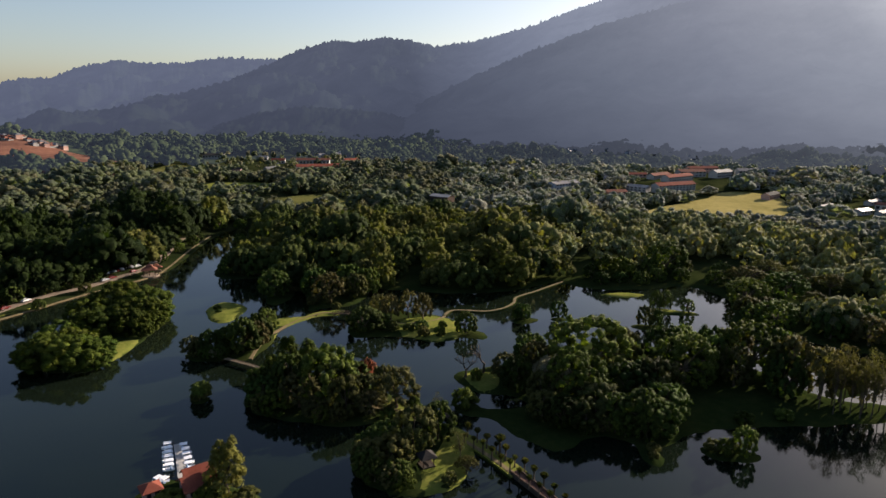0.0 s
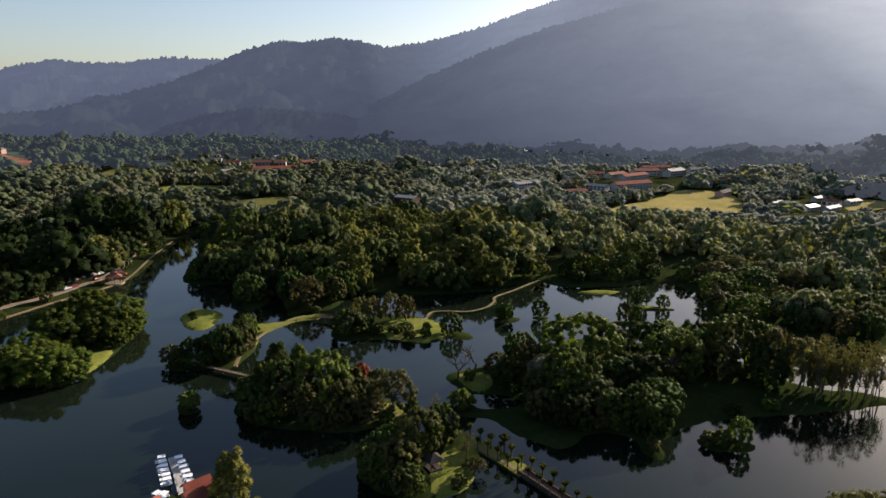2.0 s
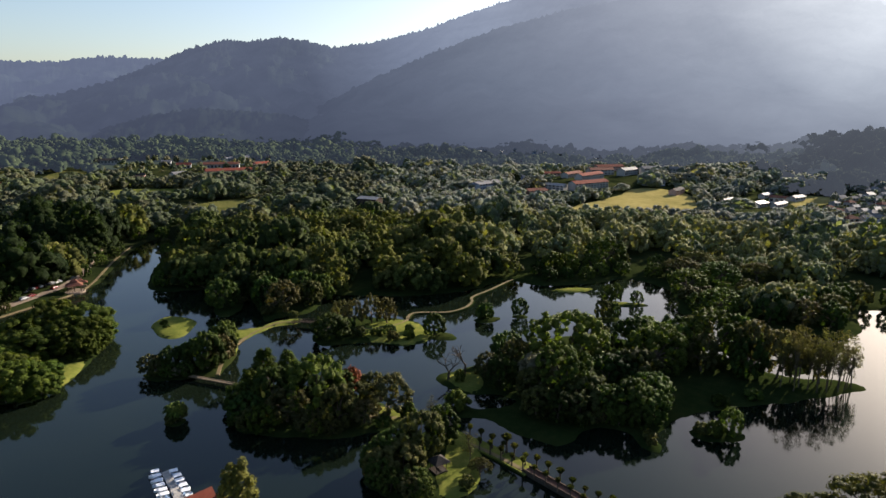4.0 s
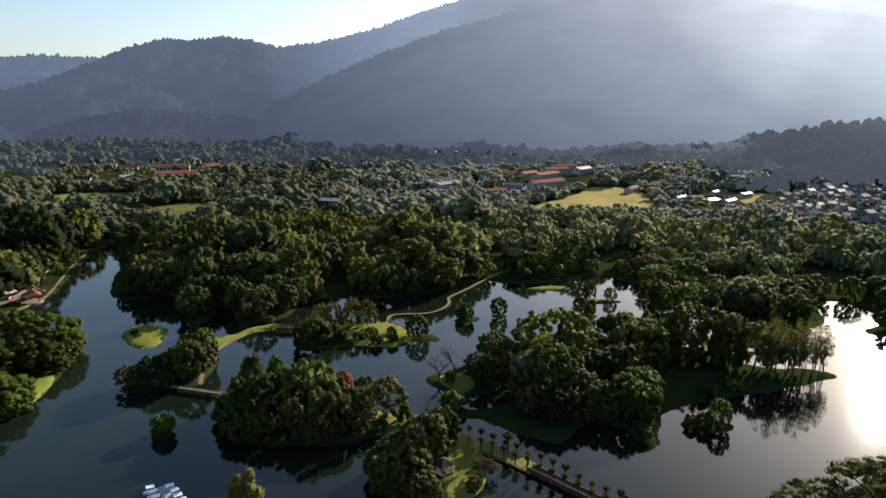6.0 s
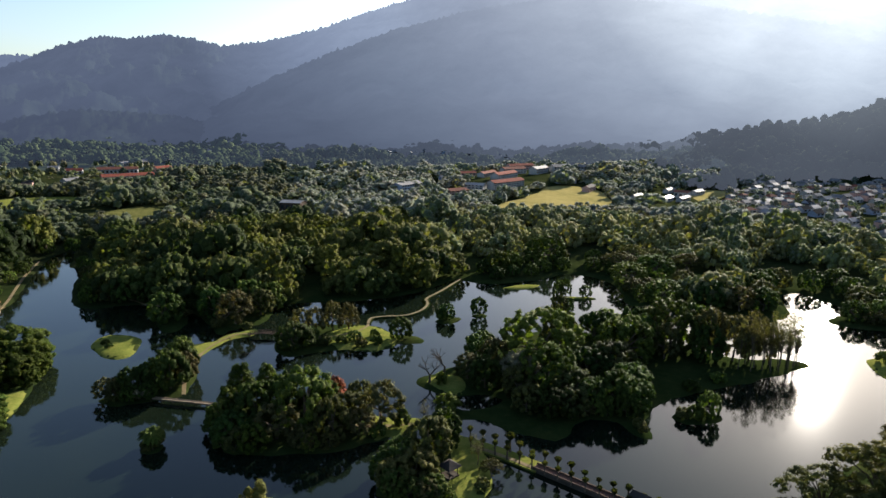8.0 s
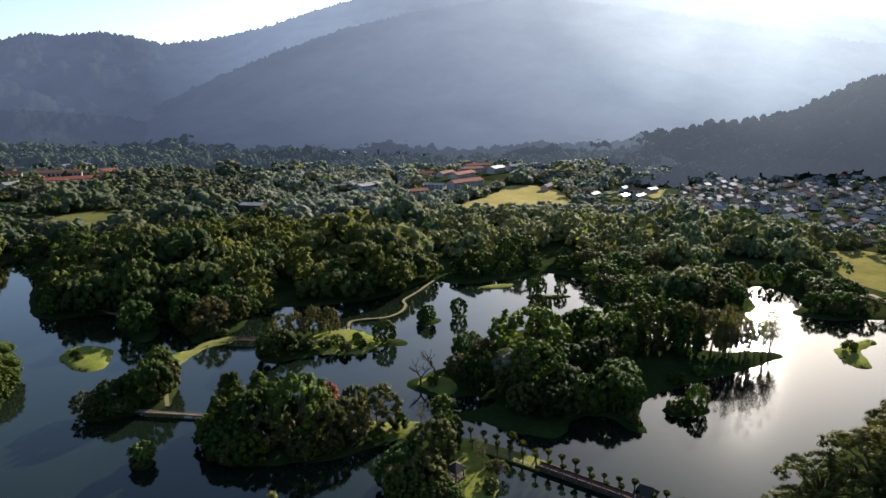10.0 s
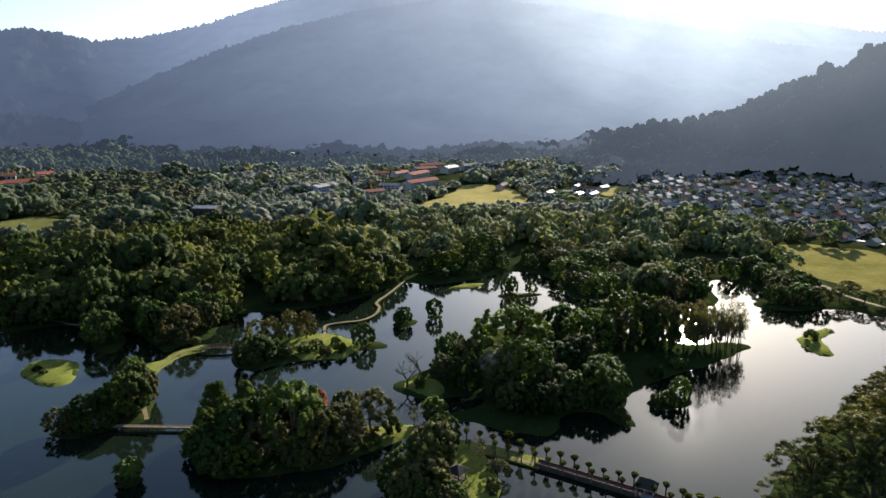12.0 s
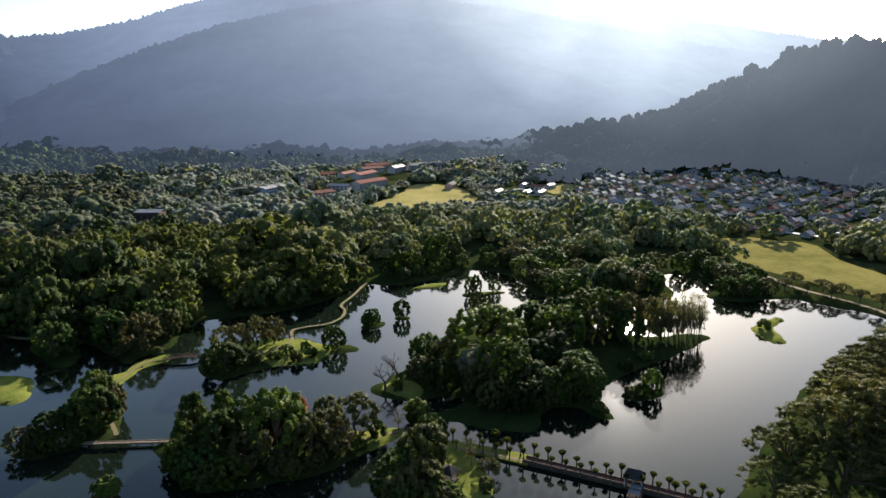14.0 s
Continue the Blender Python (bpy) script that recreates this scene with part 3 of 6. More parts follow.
def leaf_quads(g, at, normal, size, rough=0.75, long=1.5):
    """Leaf blades, one four-cornered sheet each, slightly folded across."""
    n = len(at)
    nv = normal + rough * g.normal(0, 1, (n, 3))
    nv /= np.linalg.norm(nv, axis=1, keepdims=True)
    u = np.cross(nv, g.normal(0, 1, (n, 3)))
    u /= np.linalg.norm(u, axis=1, keepdims=True) + 1e-9
    v = np.cross(nv, u)
    s = size * g.uniform(0.6, 1.35, (n, 1))
    c = np.stack([at - u * s * long * 0.5, at - v * s * 0.5 + nv * s * 0.12, at + u * s * long * 0.5, at + v * s * 0.5 + nv * s * 0.12], 1)
    return c.reshape(-1, 3), np.arange(4 * n).reshape(n, 4)


def crown(g, clumps, per, leaf, shape="dome", fill=0.80, rough=0.4, long=1.5, open_=0.12):
    """A crown in a box of radius 1 and height 0 to 1: rounded boughs, each a dense middle under a coat of leaves. Returns places, sheets, middles, bough centres, shading directions."""
    k = np.arange(clumps) + 0.5
    if shape == "dome":  # boughs spread evenly over a full dome
        zz = 1 - 1.62 * k / clumps
        aa = k * 2.39996 + g.normal(0, 0.3, clumps)
        rr = np.sqrt(1 - zz * zz)
        r = g.uniform(0.8, 1.25, clumps) * 1.30 / math.sqrt(clumps)
        c = np.stack([rr * np.cos(aa), rr * np.sin(aa), zz], 1) * (g.uniform(0.82, 1.02, clumps) - r * 0.75)[:, None]
        c[:, 2] = 0.40 + c[:, 2] * 0.60
        flat = np.array([1, 1, 0.70])
    elif shape == "umbrella":
        a, q = k * 2.39996 + g.normal(0, 0.3, clumps), np.sqrt(k / clumps) * 0.86
        c = np.stack([q * np.cos(a), q * np.sin(a), 0.84 - 0.50 * q ** 2 + g.uniform(-0.16, 0.06, clumps)], 1)
        r = g.uniform(0.75, 1.3, clumps) * 1.15 / math.sqrt(clumps)
        flat = np.array([1, 1, 0.48])
    elif shape == "plume":
        z = 0.12 + 0.78 * k / clumps
        a, q = k * 2.39996, g.uniform(0.35, 0.75, clumps) * (1.1 - z * 0.78)
        c = np.stack([q * np.cos(a), q * np.sin(a), z], 1)
        r = g.uniform(0.8, 1.2, clumps) * 1.15 / math.sqrt(clumps) * (1.15 - 0.5 * z)
        flat = np.array([1, 1, 0.62])
    else:  # slender, open
        z = g.uniform(0.25, 0.97, clumps)
        a, q = g.uniform(0, math.tau, clumps), g.uniform(0.1, 0.62, clumps)
        c = np.stack([q * np.cos(a), q * np.sin(a), z], 1)
        r = g.uniform(0.28, 0.42, clumps)
        flat = np.array([1, 1, 0.22])
    w = ways(g, clumps * per, -0.45)
    k = np.repeat(np.arange(clumps), per)
    depth = g.uniform(0.74, 1.06, (clumps * per, 1))
    at = c[k] + w * flat * r[k][:, None] * depth
    lv, lf = leaf_quads(g, at, w + np.array([0, 0, 0.35]), leaf, rough, long)
    flat_way = np.cross(lv[1::4] - lv[0::4], lv[2::4] - lv[0::4])
    flat_way /= np.linalg.norm(flat_way, axis=1, keepdims=True) + 1e-9
    out_way = at - np.array([0, 0, 0.35])
    out_way /= np.linalg.norm(out_way, axis=1, keepdims=True) + 1e-9
    nv = 0.75 * w + 0.35 * out_way + rough * flat_way + np.array([0, 0, open_])
    ln = np.repeat(nv / (np.linalg.norm(nv, axis=1, keepdims=True) + 1e-9), 4, 0)
    if fill > 0:
        jit = 1 + 0.14 * g.normal(0, 1, (clumps, 12, 1))
        mv = (c[:, None, :] + ICO_V[None] * (r[:, None, None] * fill * 1.06 * flat) * jit).reshape(-1, 3)
        away = c - np.array([0, 0, 0.30])
        away /= np.linalg.norm(away, axis=1, keepdims=True) + 1e-9
        seen = (ICO_V[ICO_F].mean(1) @ away.T).T > -0.30  # the faces turned to the crown's heart stay hidden
        mf = (ICO_F[None] + 12 * np.arange(clumps)[:, None, None])[seen]
        mn = np.tile(ICO_V, (clumps, 1)) + 0.35 * g.normal(0, 1, (clumps * 12, 3)) + np.array([0, 0, open_])
        mn /= np.linalg.norm(mn, axis=1, keepdims=True)
    else:
        mv, mf, mn = np.zeros((0, 3)), np.zeros((0, 3), int), np.zeros((0, 3))
    return lv, lf, mv, mf, c, np.concatenate([ln, mn])


def tree_meshes(name, seed, diam, height, bottom, shape, clumps, per, leaf, leaf_mat, bark, trunk=0.35, fill=0.80, limbs=6, stems=1, long=1.5):
    """The crown and the trunk of one tree: crown from bottom (share of the height) to the top, limbs reaching its clumps."""
    g = np.random.default_rng(seed)
    sc = np.array([diam / 2, diam / 2, height * (1 - bottom)])
    lv, lf, mv, mf, c, nn = crown(g, clumps, per, leaf / (diam / 2), shape, fill, 0.45, long)
    off = np.array([0, 0, height * bottom])
    # leaves keep their true size in all directions
    centre = lv.reshape(-1, 4, 3).mean(1, keepdims=True)
    lv = (centre * sc + (lv.reshape(-1, 4, 3) - centre) * (diam / 2)).reshape(-1, 3)
    v = np.concatenate([lv, mv * sc]) + off
    cm = poly_mesh(name + "_crown", v, [lf, mf + len(lv)], leaf_mat, smooth=True, normals=nn)
    trunks = []
    cc = c * sc + off
    for st in range(stems):
        bm = bmesh.new()
        sx, sy = (g.uniform(-0.25, 0.25, 2) * diam if stems > 1 else (0, 0))
        fork = height * (bottom + (1 - bottom) * 0.25) * g.uniform(0.8, 1.0)
        lean = g.uniform(-0.04, 0.04, 2) * height
        tube(bm, [(sx, sy, -0.4), (sx * 1.05, sy * 1.05, 0.5), (sx + lean[0] * 0.5, sy + lean[1] * 0.5, fork * 0.5), (sx + lean[0], sy + lean[1], fork)],
             [trunk * 1.5, trunk * 1.1, trunk * 0.9, trunk * 0.75])
        for j in g.choice(len(cc), min(limbs, len(cc)), replace=False):
            e = cc[j]
            mid = (np.array([sx + lean[0], sy + lean[1], fork]) * 0.5 + e * 0.5) + np.array([0, 0, 0.06 * height])
            tube(bm, [(sx + lean[0], sy + lean[1], fork - 0.2), tuple(mid), tuple(e)], [trunk * 0.55, trunk * 0.35, trunk * 0.12], 5)
        tm = bpy.data.meshes.new(name + "_trunk")
        bm.to_mesh(tm)
        bm.free()
        tm.materials.append(bark)
        trunks.append(tm)
    return cm, trunks, diam, height


KINDS = {
    "r": ("broadleaf_tree", "dense dark-green broadleaf tree on lakeside grass", "tree",
          [tree_meshes("broadleaf", 100 + i, 13, 11, 0.02, "dome", 72, 24, 0.36, (LEAF_DEEP, LEAF_MID, LEAF_OLIVE, LEAF_DEEP)[i], BARK) for i in range(4)]),
    "d": ("dry_season_tree", "olive-brown leafy tree with a loose crown", "tree",
          [tree_meshes("dry", 120 + i, 11, 12, 0.08, "dome", 60, 24, 0.34, LEAF_DRY, BARK, fill=0.66, limbs=8) for i in range(3)]),
    "b": ("bamboo_clump", "bright green feathery bamboo clump beside the water", "bamboo",
          [tree_meshes("bamboo", 140 + i, 15, 11, 0.0, "dome", 70, 32, 0.34, LEAF_BAMBOO, BARK_PALE, trunk=0.07, limbs=0, stems=5, long=2.8) for i in range(3)]),
    "f": ("feathery_tree", "light green feathery tree beside the plank bridge", "tree",
          [tree_meshes("feathery", 150 + i, 10, 12, 0.1, "plume", 30, 46, 0.36, LEAF_BAMBOO, BARK, fill=0.6, long=2.8) for i in range(1)]),
    "t": ("slender_tree", "tall slender tree with pale stem and thin open crown", "tree",
          [tree_meshes("slender", 160 + i, 6.5, 17, 0.16, "slender", 26, 22, 0.30, LEAF_WISPY, BARK, trunk=0.17, fill=0, limbs=14) for i in range(3)]),
    "u": ("rain_tree", "wide umbrella-crowned rain tree on the near bank", "tree",
          [tree_meshes("rain", 170 + i, 24, 17, 0.18, "umbrella", 150, 42, 0.26, LEAF_RAIN, BARK, trunk=0.6, fill=0.62, limbs=22) for i in range(2)]),
    "g": ("spreading_tree", "broad spreading green tree with a domed crown", "tree",
          [tree_meshes("spreading", 180 + i, 24, 18, 0.04, "dome", 170, 26, 0.40, LEAF_MID, BARK, trunk=0.6, limbs=10) for i in range(2)]),
    "e": ("flowering_tree", "small tree covered in pale cream blossom", "tree",
          [tree_meshes("flowering", 190, 12, 11, 0.2, "dome", 28, 46, 0.5, LEAF_PALE, BARK)]),
    "o": ("flame_tree", "small tree with a crown of red blossom", "tree",
          [tree_meshes("flame", 193, 8, 8, 0.1, "dome", 24, 40, 0.4, LEAF_RED, BARK)]),
    "y": ("golden_tree", "yellow-brown feathery conical tree on the shore", "tree",
          [tree_meshes("golden", 195, 11, 13, 0.05, "plume", 40, 64, 0.28, LEAF_GOLD, BARK, fill=0.6, long=2.8)]),
    "s": ("shrub", "low rounded green shrub on grass", "shrub",
          [tree_meshes("shrub", 200 + i, 5, 3.5, 0.03, "dome", 16, 36, 0.38, (LEAF_MID, LEAF_OLIVE)[i], BARK, trunk=0.1, limbs=4) for i in range(2)]),
}
made_trees = {}
tree_dice = np.random.default_rng(7)


def plant(kind, x, y, diam, height, label="", group="lakeside trees"):
    name, text, cat, variants = KINDS[kind]
    k = int(tree_dice.integers(len(variants)))
    cm, tm, d0, h0 = variants[k]
    z = float(land_height(np.array([x]), np.array([y]))[0])
    at = pose(x, y, max(z, 0.0) - 0.1, 0, 0, float(tree_dice.uniform(0, 360))) @ Matrix.Diagonal((diam / d0, diam / d0, height / h0, 1))
    if (kind, k) in made_trees:
        ob = copy_thing(made_trees[kind, k], Matrix.Identity(4))
        ob.matrix_basis = at
    else:
        ob = thing(name, text, cat, group, at)
        for stem in tm:
            part("trunk" if len(tm) == 1 else "culm", stem, ob)
        part("crown", cm, ob)
        made_trees[kind, k] = ob
    return tagged(ob, label, "", group)


for kind, x, y, w, h in [
        ("b", -121, 252, 22, 13), ("b", -134, 254, 24, 14), ("b", -140, 243, 20, 11), ("b", -123, 241, 22, 11), ("b", -131, 231, 22, 10), ("b", -116, 243, 16, 11),
        ("b", -119, 206, 17, 8), ("b", -122, 199, 20, 11), ("b", -131, 199, 20, 11), ("b", -130, 211, 20, 9), ("b", -118, 232, 15, 10), ("b", -136, 207, 16, 9), ("b", -138, 222, 18, 9), ("b", -115, 247, 14, 9), ("b", -113, 237, 11, 7), ("b", -115, 200, 11, 6), ("b", -112.5, 230, 8, 5)]:
    plant(kind, x, y, w, h, group="bamboo on the island")
for kind, x, y, w, h in [
        ("r", -80, 212, 12, 9), ("r", -70, 213, 14, 13), ("r", -75, 214, 12, 10), ("r", -68, 236, 10, 9), ("e", -78, 208, 5, 4), ("r", -84, 211, 8, 5), ("r", -67, 222, 11, 12), ("d", -66, 217, 9, 11)]:
    plant(kind, x, y, w, h)
for kind, x, y, w, h in [
        ("d", -50, 272, 16, 14), ("r", -58, 284, 15, 13), ("r", -40, 281, 13, 12), ("r", -35, 290, 13, 13), ("s", -57, 270, 6, 4), ("s", -46, 266, 5, 3), ("r", -44, 290, 15, 14), ("r", -62, 295, 14, 13), ("r", -38, 299, 14, 14), ("r", -52, 301, 14, 14), ("r", -77, 283, 16, 13), ("r", -87, 318, 15, 11), ("r", -97, 320, 15, 12), ("r", -72, 297, 10, 8), ("s", -70, 290, 6, 3)]:
    plant(kind, x, y, w, h)
for kind, x, y, w, h in [
        ("r", -30, 236, 16, 10), ("d", -21, 249, 9, 11), ("d", -14, 252, 9, 12), ("d", -8, 251, 9, 11), ("d", -26, 253, 10, 10), ("r", -25, 241, 10, 6), ("r", -8, 238, 6, 4), ("s", -13, 237, 5, 3),
        ("s", -7, 231, 5, 4), ("s", -1, 232, 5, 3.5), ("s", -19, 237, 5, 4), ("s", 0, 240, 4, 3), ("r", 9, 235, 10, 9)]:
    plant(kind, x, y, w, h)
for kind, x, y, w, h in [
        ("r", -33, 175, 19, 17), ("r", -46, 180, 13, 13), ("d", -13, 171, 14, 13), ("r", -22, 175, 13, 9), ("f", -49, 193, 13, 14), ("d", -41, 171, 13, 10), ("r", -27, 167, 11, 12), ("f", -53, 187, 10, 10), ("f", -42, 190, 11, 14),
        ("d", -20, 167, 10, 7), ("r", -52, 174, 12, 8), ("s", -8, 168, 5, 5), ("s", -15, 165, 5, 3), ("b", -47, 168, 10, 7), ("d", -35, 165, 9, 6), ("r", -55, 180, 9, 9), ("r", -38, 184, 13, 13), ("r", -27, 184, 12, 9), ("r", -17, 180, 9, 10), ("d", -26, 190, 8, 7)]:
    plant(kind, x, y, w, h)
for kind, x, y, w, h in [("r", -17, 139, 10, 8), ("r", -10, 133, 8, 6), ("r", -7, 147, 13, 13), ("r", -14, 146, 11, 9), ("r", -1, 153, 10, 11), ("r", -12, 140, 12, 9), ("r", -18, 144, 9, 7), ("s", 2, 133.5, 4, 3)]:
    plant(kind, x, y, w, h)
for kind, x, y, w, h in [
        ("s", 11, 191, 4, 4), ("r", 27, 199, 9, 10), ("d", 30, 194, 11, 12), ("r", 23, 184, 11, 11), ("e", 33, 181, 13, 12), ("r", 30, 174, 12, 11),
        ("g", 47, 194, 30, 21), ("g", 39, 174, 20, 17), ("r", 56, 178, 17, 12), ("r", 43, 166, 16, 11), ("g", 76, 189, 22, 17), ("r", 54, 159, 14, 12), ("r", 47, 161, 11, 10), ("r", 28, 165, 10, 9),
        ("r", 33, 161, 12, 9), ("r", 39, 160, 11, 9), ("s", 52.5, 144.5, 3, 2.5), ("s", 53.5, 147.5, 4, 3), ("r", 58, 157, 12, 10), ("r", 62, 165, 14, 11), ("r", 64, 178, 16, 13), ("r", 30, 205, 13, 11),
        ("d", 20, 192, 10, 9), ("r", 60, 205, 16, 14), ("r", 75, 205, 16, 14)]:
    plant(kind, x, y, w, h)
for kind, x, y, w, h in [("g", 99, 194, 24, 19), ("d", 107, 184, 14, 19), ("d", 91, 187, 11, 14), ("d", 113, 179, 12, 18), ("r", 103, 180, 12, 14), ("d", 98, 203, 13, 15), ("d", 118, 177, 10, 17), ("r", 108, 192, 14, 18), ("d", 123, 175, 9, 15),
        ("r", 91, 205, 15, 14), ("r", 83, 212, 14, 12), ("r", 90, 196, 15, 14), ("g", 134, 246, 18, 11), ("r", 147, 231, 15, 13), ("d", 157, 224, 14, 12), ("r", 167, 221, 13, 11), ("r", 160, 234, 15, 13), ("r", 174, 229, 14, 12), ("r", 183, 240, 14, 12), ("s", 84, 164, 6, 3), ("s", 96, 166, 6, 3)]:
    plant(kind, x, y, w, h)
for x, y, w, h in [(117, 170, 7, 20), (119, 168, 6, 18), (123, 168, 6, 17), (127, 168, 6, 16), (132, 168, 7, 13), (136, 168, 6, 12), (122, 175, 7, 18), (128, 172, 7, 17), (113, 168, 6, 18), (117, 174, 7, 16), (121, 166, 5, 16), (125, 166, 6, 19), (130, 166, 5, 17), (134, 167, 6, 18), (138, 168, 6, 17), (140, 170, 6, 16), (126, 171, 6, 19), (131, 170, 6, 18), (137, 172, 6, 17), (110, 171, 6, 17), (141, 174, 6, 15)]:
    plant("t", 109 + (x - 110) * 0.80, y + 1, w, h, group="slender trees on the point")
for kind, x, y, w, h in [
        ("r", 33, 252, 8, 7), ("s", 31, 252, 6, 5), ("r", 48, 254, 8, 8), ("r", 92, 266, 6, 9), ("r", 81, 244.5, 8, 9), ("r", 86, 245, 5, 7), ("s", 69, 149, 5, 3), ("r", 76, 147, 7, 8), ("s", 72, 147, 6, 4), ("s", 162, 162, 6, 4),
        ("r", 97, 268, 6, 9), ("r", 105, 264, 7, 6), ("r", 130, 262, 13, 8), ("g", 136, 276, 20, 12), ("g", 157, 284, 22, 12), ("r", 128, 250, 13, 8)]:
    plant(kind, x, y, w, h)
for x, y, w, h in [(73, 93, 28, 21), (62, 97, 22, 15), (86, 92, 29, 23), (52, 94, 18, 11), (64, 85, 25, 16), (96, 99, 26, 20), (110, 105, 24, 18), (78, 80, 26, 18), (48, 84, 18, 11), (124, 110, 22, 16), (138, 114, 20, 14), (154, 116, 20, 13),
                   (172, 118, 20, 13), (190, 121, 20, 13), (100, 84, 26, 19), (118, 92, 26, 18), (140, 98, 24, 16)]:
    plant("u", x, y, w, h, group="rain trees on the near bank")
for kind, x, y, w, h in [("y", -47.6, 128.5, 13, 14), ("s", -59, 125, 7, 2.5), ("s", -43, 126, 7, 2.5), ("s", -51, 125, 6, 4), ("r", 193, 199, 12, 9), ("r", 201, 194, 13, 10), ("d", 209, 189, 12, 9), ("r", 206, 206, 13, 10), ("r", 215, 200, 14, 11), ("r", 214, 214, 14, 10), ("r", 222, 226, 14, 10), ("d", 196, 193, 9, 6), ("r", 230, 240, 13, 10), ("r", 190, 245, 14, 12), ("r", 202, 248, 14, 11), ("r", 214, 240, 13, 11), ("r", 222, 210, 13, 10)]:
    plant(kind, x, y, w, h)

plant("o", -23, 187, 7, 9)
plant("s", 6.6, 172, 8, 5.5, "small round-headed tree on a narrow spit", "lakeside trees")
plant("t", 4.5, 143, 5, 8, "thin leaning tree with a sparse crown on the lawn", "lakeside trees")
plant("u", 6, 138, 7, 5, "small flat-topped tree on the lawn", "lakeside trees")
plant("t", -1.5, 168.5, 4, 6, "thin young tree on the island lawn", "lakeside trees")
# bushes that hang over the water's edge
for line in ([(36, 156), (45, 158), (51, 154.5), (56, 152)], [(-57.5, 182), (-54, 169.5), (-45, 165.5)], [(-36, 162.8), (-26, 161.6)], [(-138, 222), (-137, 202), (-129, 196.5), (-119, 196.5)],
             [(-19, 138), (-14, 131.5), (-6, 130)], [(-89, 212), (-83, 207), (-74, 207)]):
    for (x0, y0), (x1, y1) in zip(line, line[1:]):
        steps = max(1, round(math.hypot(x1 - x0, y1 - y0) / 4.6))
        for s in range(steps):
            k = (s + 0.5) / steps
            wide = float(tree_dice.uniform(3.5, 8.5))
            plant("d" if tree_dice.uniform() < 0.12 else "r", x0 + (x1 - x0) * k + float(tree_dice.normal(0, 0.5)), y0 + (y1 - y0) * k + 0.8, wide, wide * float(tree_dice.uniform(0.6, 1.0)),
                  "dark green bush hanging over the water's edge", "bushes along the shore")
for x, y, w, h in [(219, 186, 11, 8), (224, 178, 11, 7.5), (226, 168, 11, 8), (234, 176, 11, 7), (233, 190, 12, 8), (231, 158, 10, 7), (229, 148, 11, 8), (234, 167, 10, 7)]:
    plant("u", x, y, w, h, "small open-crowned tree at the edge of the field", "trees by the field")
for x, y, w, h in [(-115, 336, 9, 8), (-116, 350, 9, 8), (-120, 366, 9, 8), (-121, 382, 9, 8), (-128, 396, 8, 7), (-132, 412, 8, 7), (-112, 322, 9, 8), (-104, 322, 10, 9), (-156, 442, 10, 9), (-143, 446, 10, 8), (-130, 445, 10, 8)]:
    plant("r", x, y, w, h, group="trees along the inlet")
for x, y, w, h in [(78, 306, 9, 7), (88, 309, 9, 6), (98, 307, 9, 7), (108, 313, 10, 7), (120, 314, 10, 7), (134, 306, 10, 8), (140, 296, 9, 7), (147, 306, 11, 8), (160, 302, 11, 8), (125, 326, 11, 9), (108, 325, 11, 9), (92, 320, 11, 9), (76, 318, 10, 8),
                   (142, 318, 12, 9), (146, 250, 11, 8), (158, 262, 12, 9), (140, 266, 9, 6)]:
    plant("r", x, y, w, h, group="trees round the far pond")
for x, y, w, h in [(-193, 243, 10, 8), (-190, 257, 9, 7), (-187, 268, 10, 8), (-182, 281, 9, 8), (-175, 293, 9, 7), (-171, 305, 9, 8), (-176, 312, 11, 9), (-168, 330, 9, 8), (-165, 345, 10, 9), (-168, 360, 10, 9), (-172, 262, 6, 5), (-166, 287, 6, 5), (-155, 345, 7, 7),
                   (-156, 372, 7, 6), (-155, 390, 8, 7), (-158, 405, 8, 7), (-180, 300, 12, 10), (-190, 283, 12, 10)]:
    plant("r", x, y, w, h, group="trees along the lakeside road")
for x, y, w, h in [(-96, 262, 3.5, 1.8), (-94, 258, 3, 1.4), (-72.5, 175.5, 4, 2.2), (-70.5, 177.5, 4, 2.4), (-73, 178, 3.5, 2.0)]:
    plant("s", x, y, w, h, group="shrubs on the islets")

for kind, x, y, w, h in [("b", 84, 318, 15, 12), ("b", 92, 320, 14, 11), ("g", 118, 330, 25, 17), ("u", 146, 300, 22, 12), ("u", 168, 296, 20, 12), ("u", 179, 286, 18, 11), ("u", 162, 312, 20, 12)]:
    plant(kind, x, y, w, h, group="specimen trees at the wood's edge")

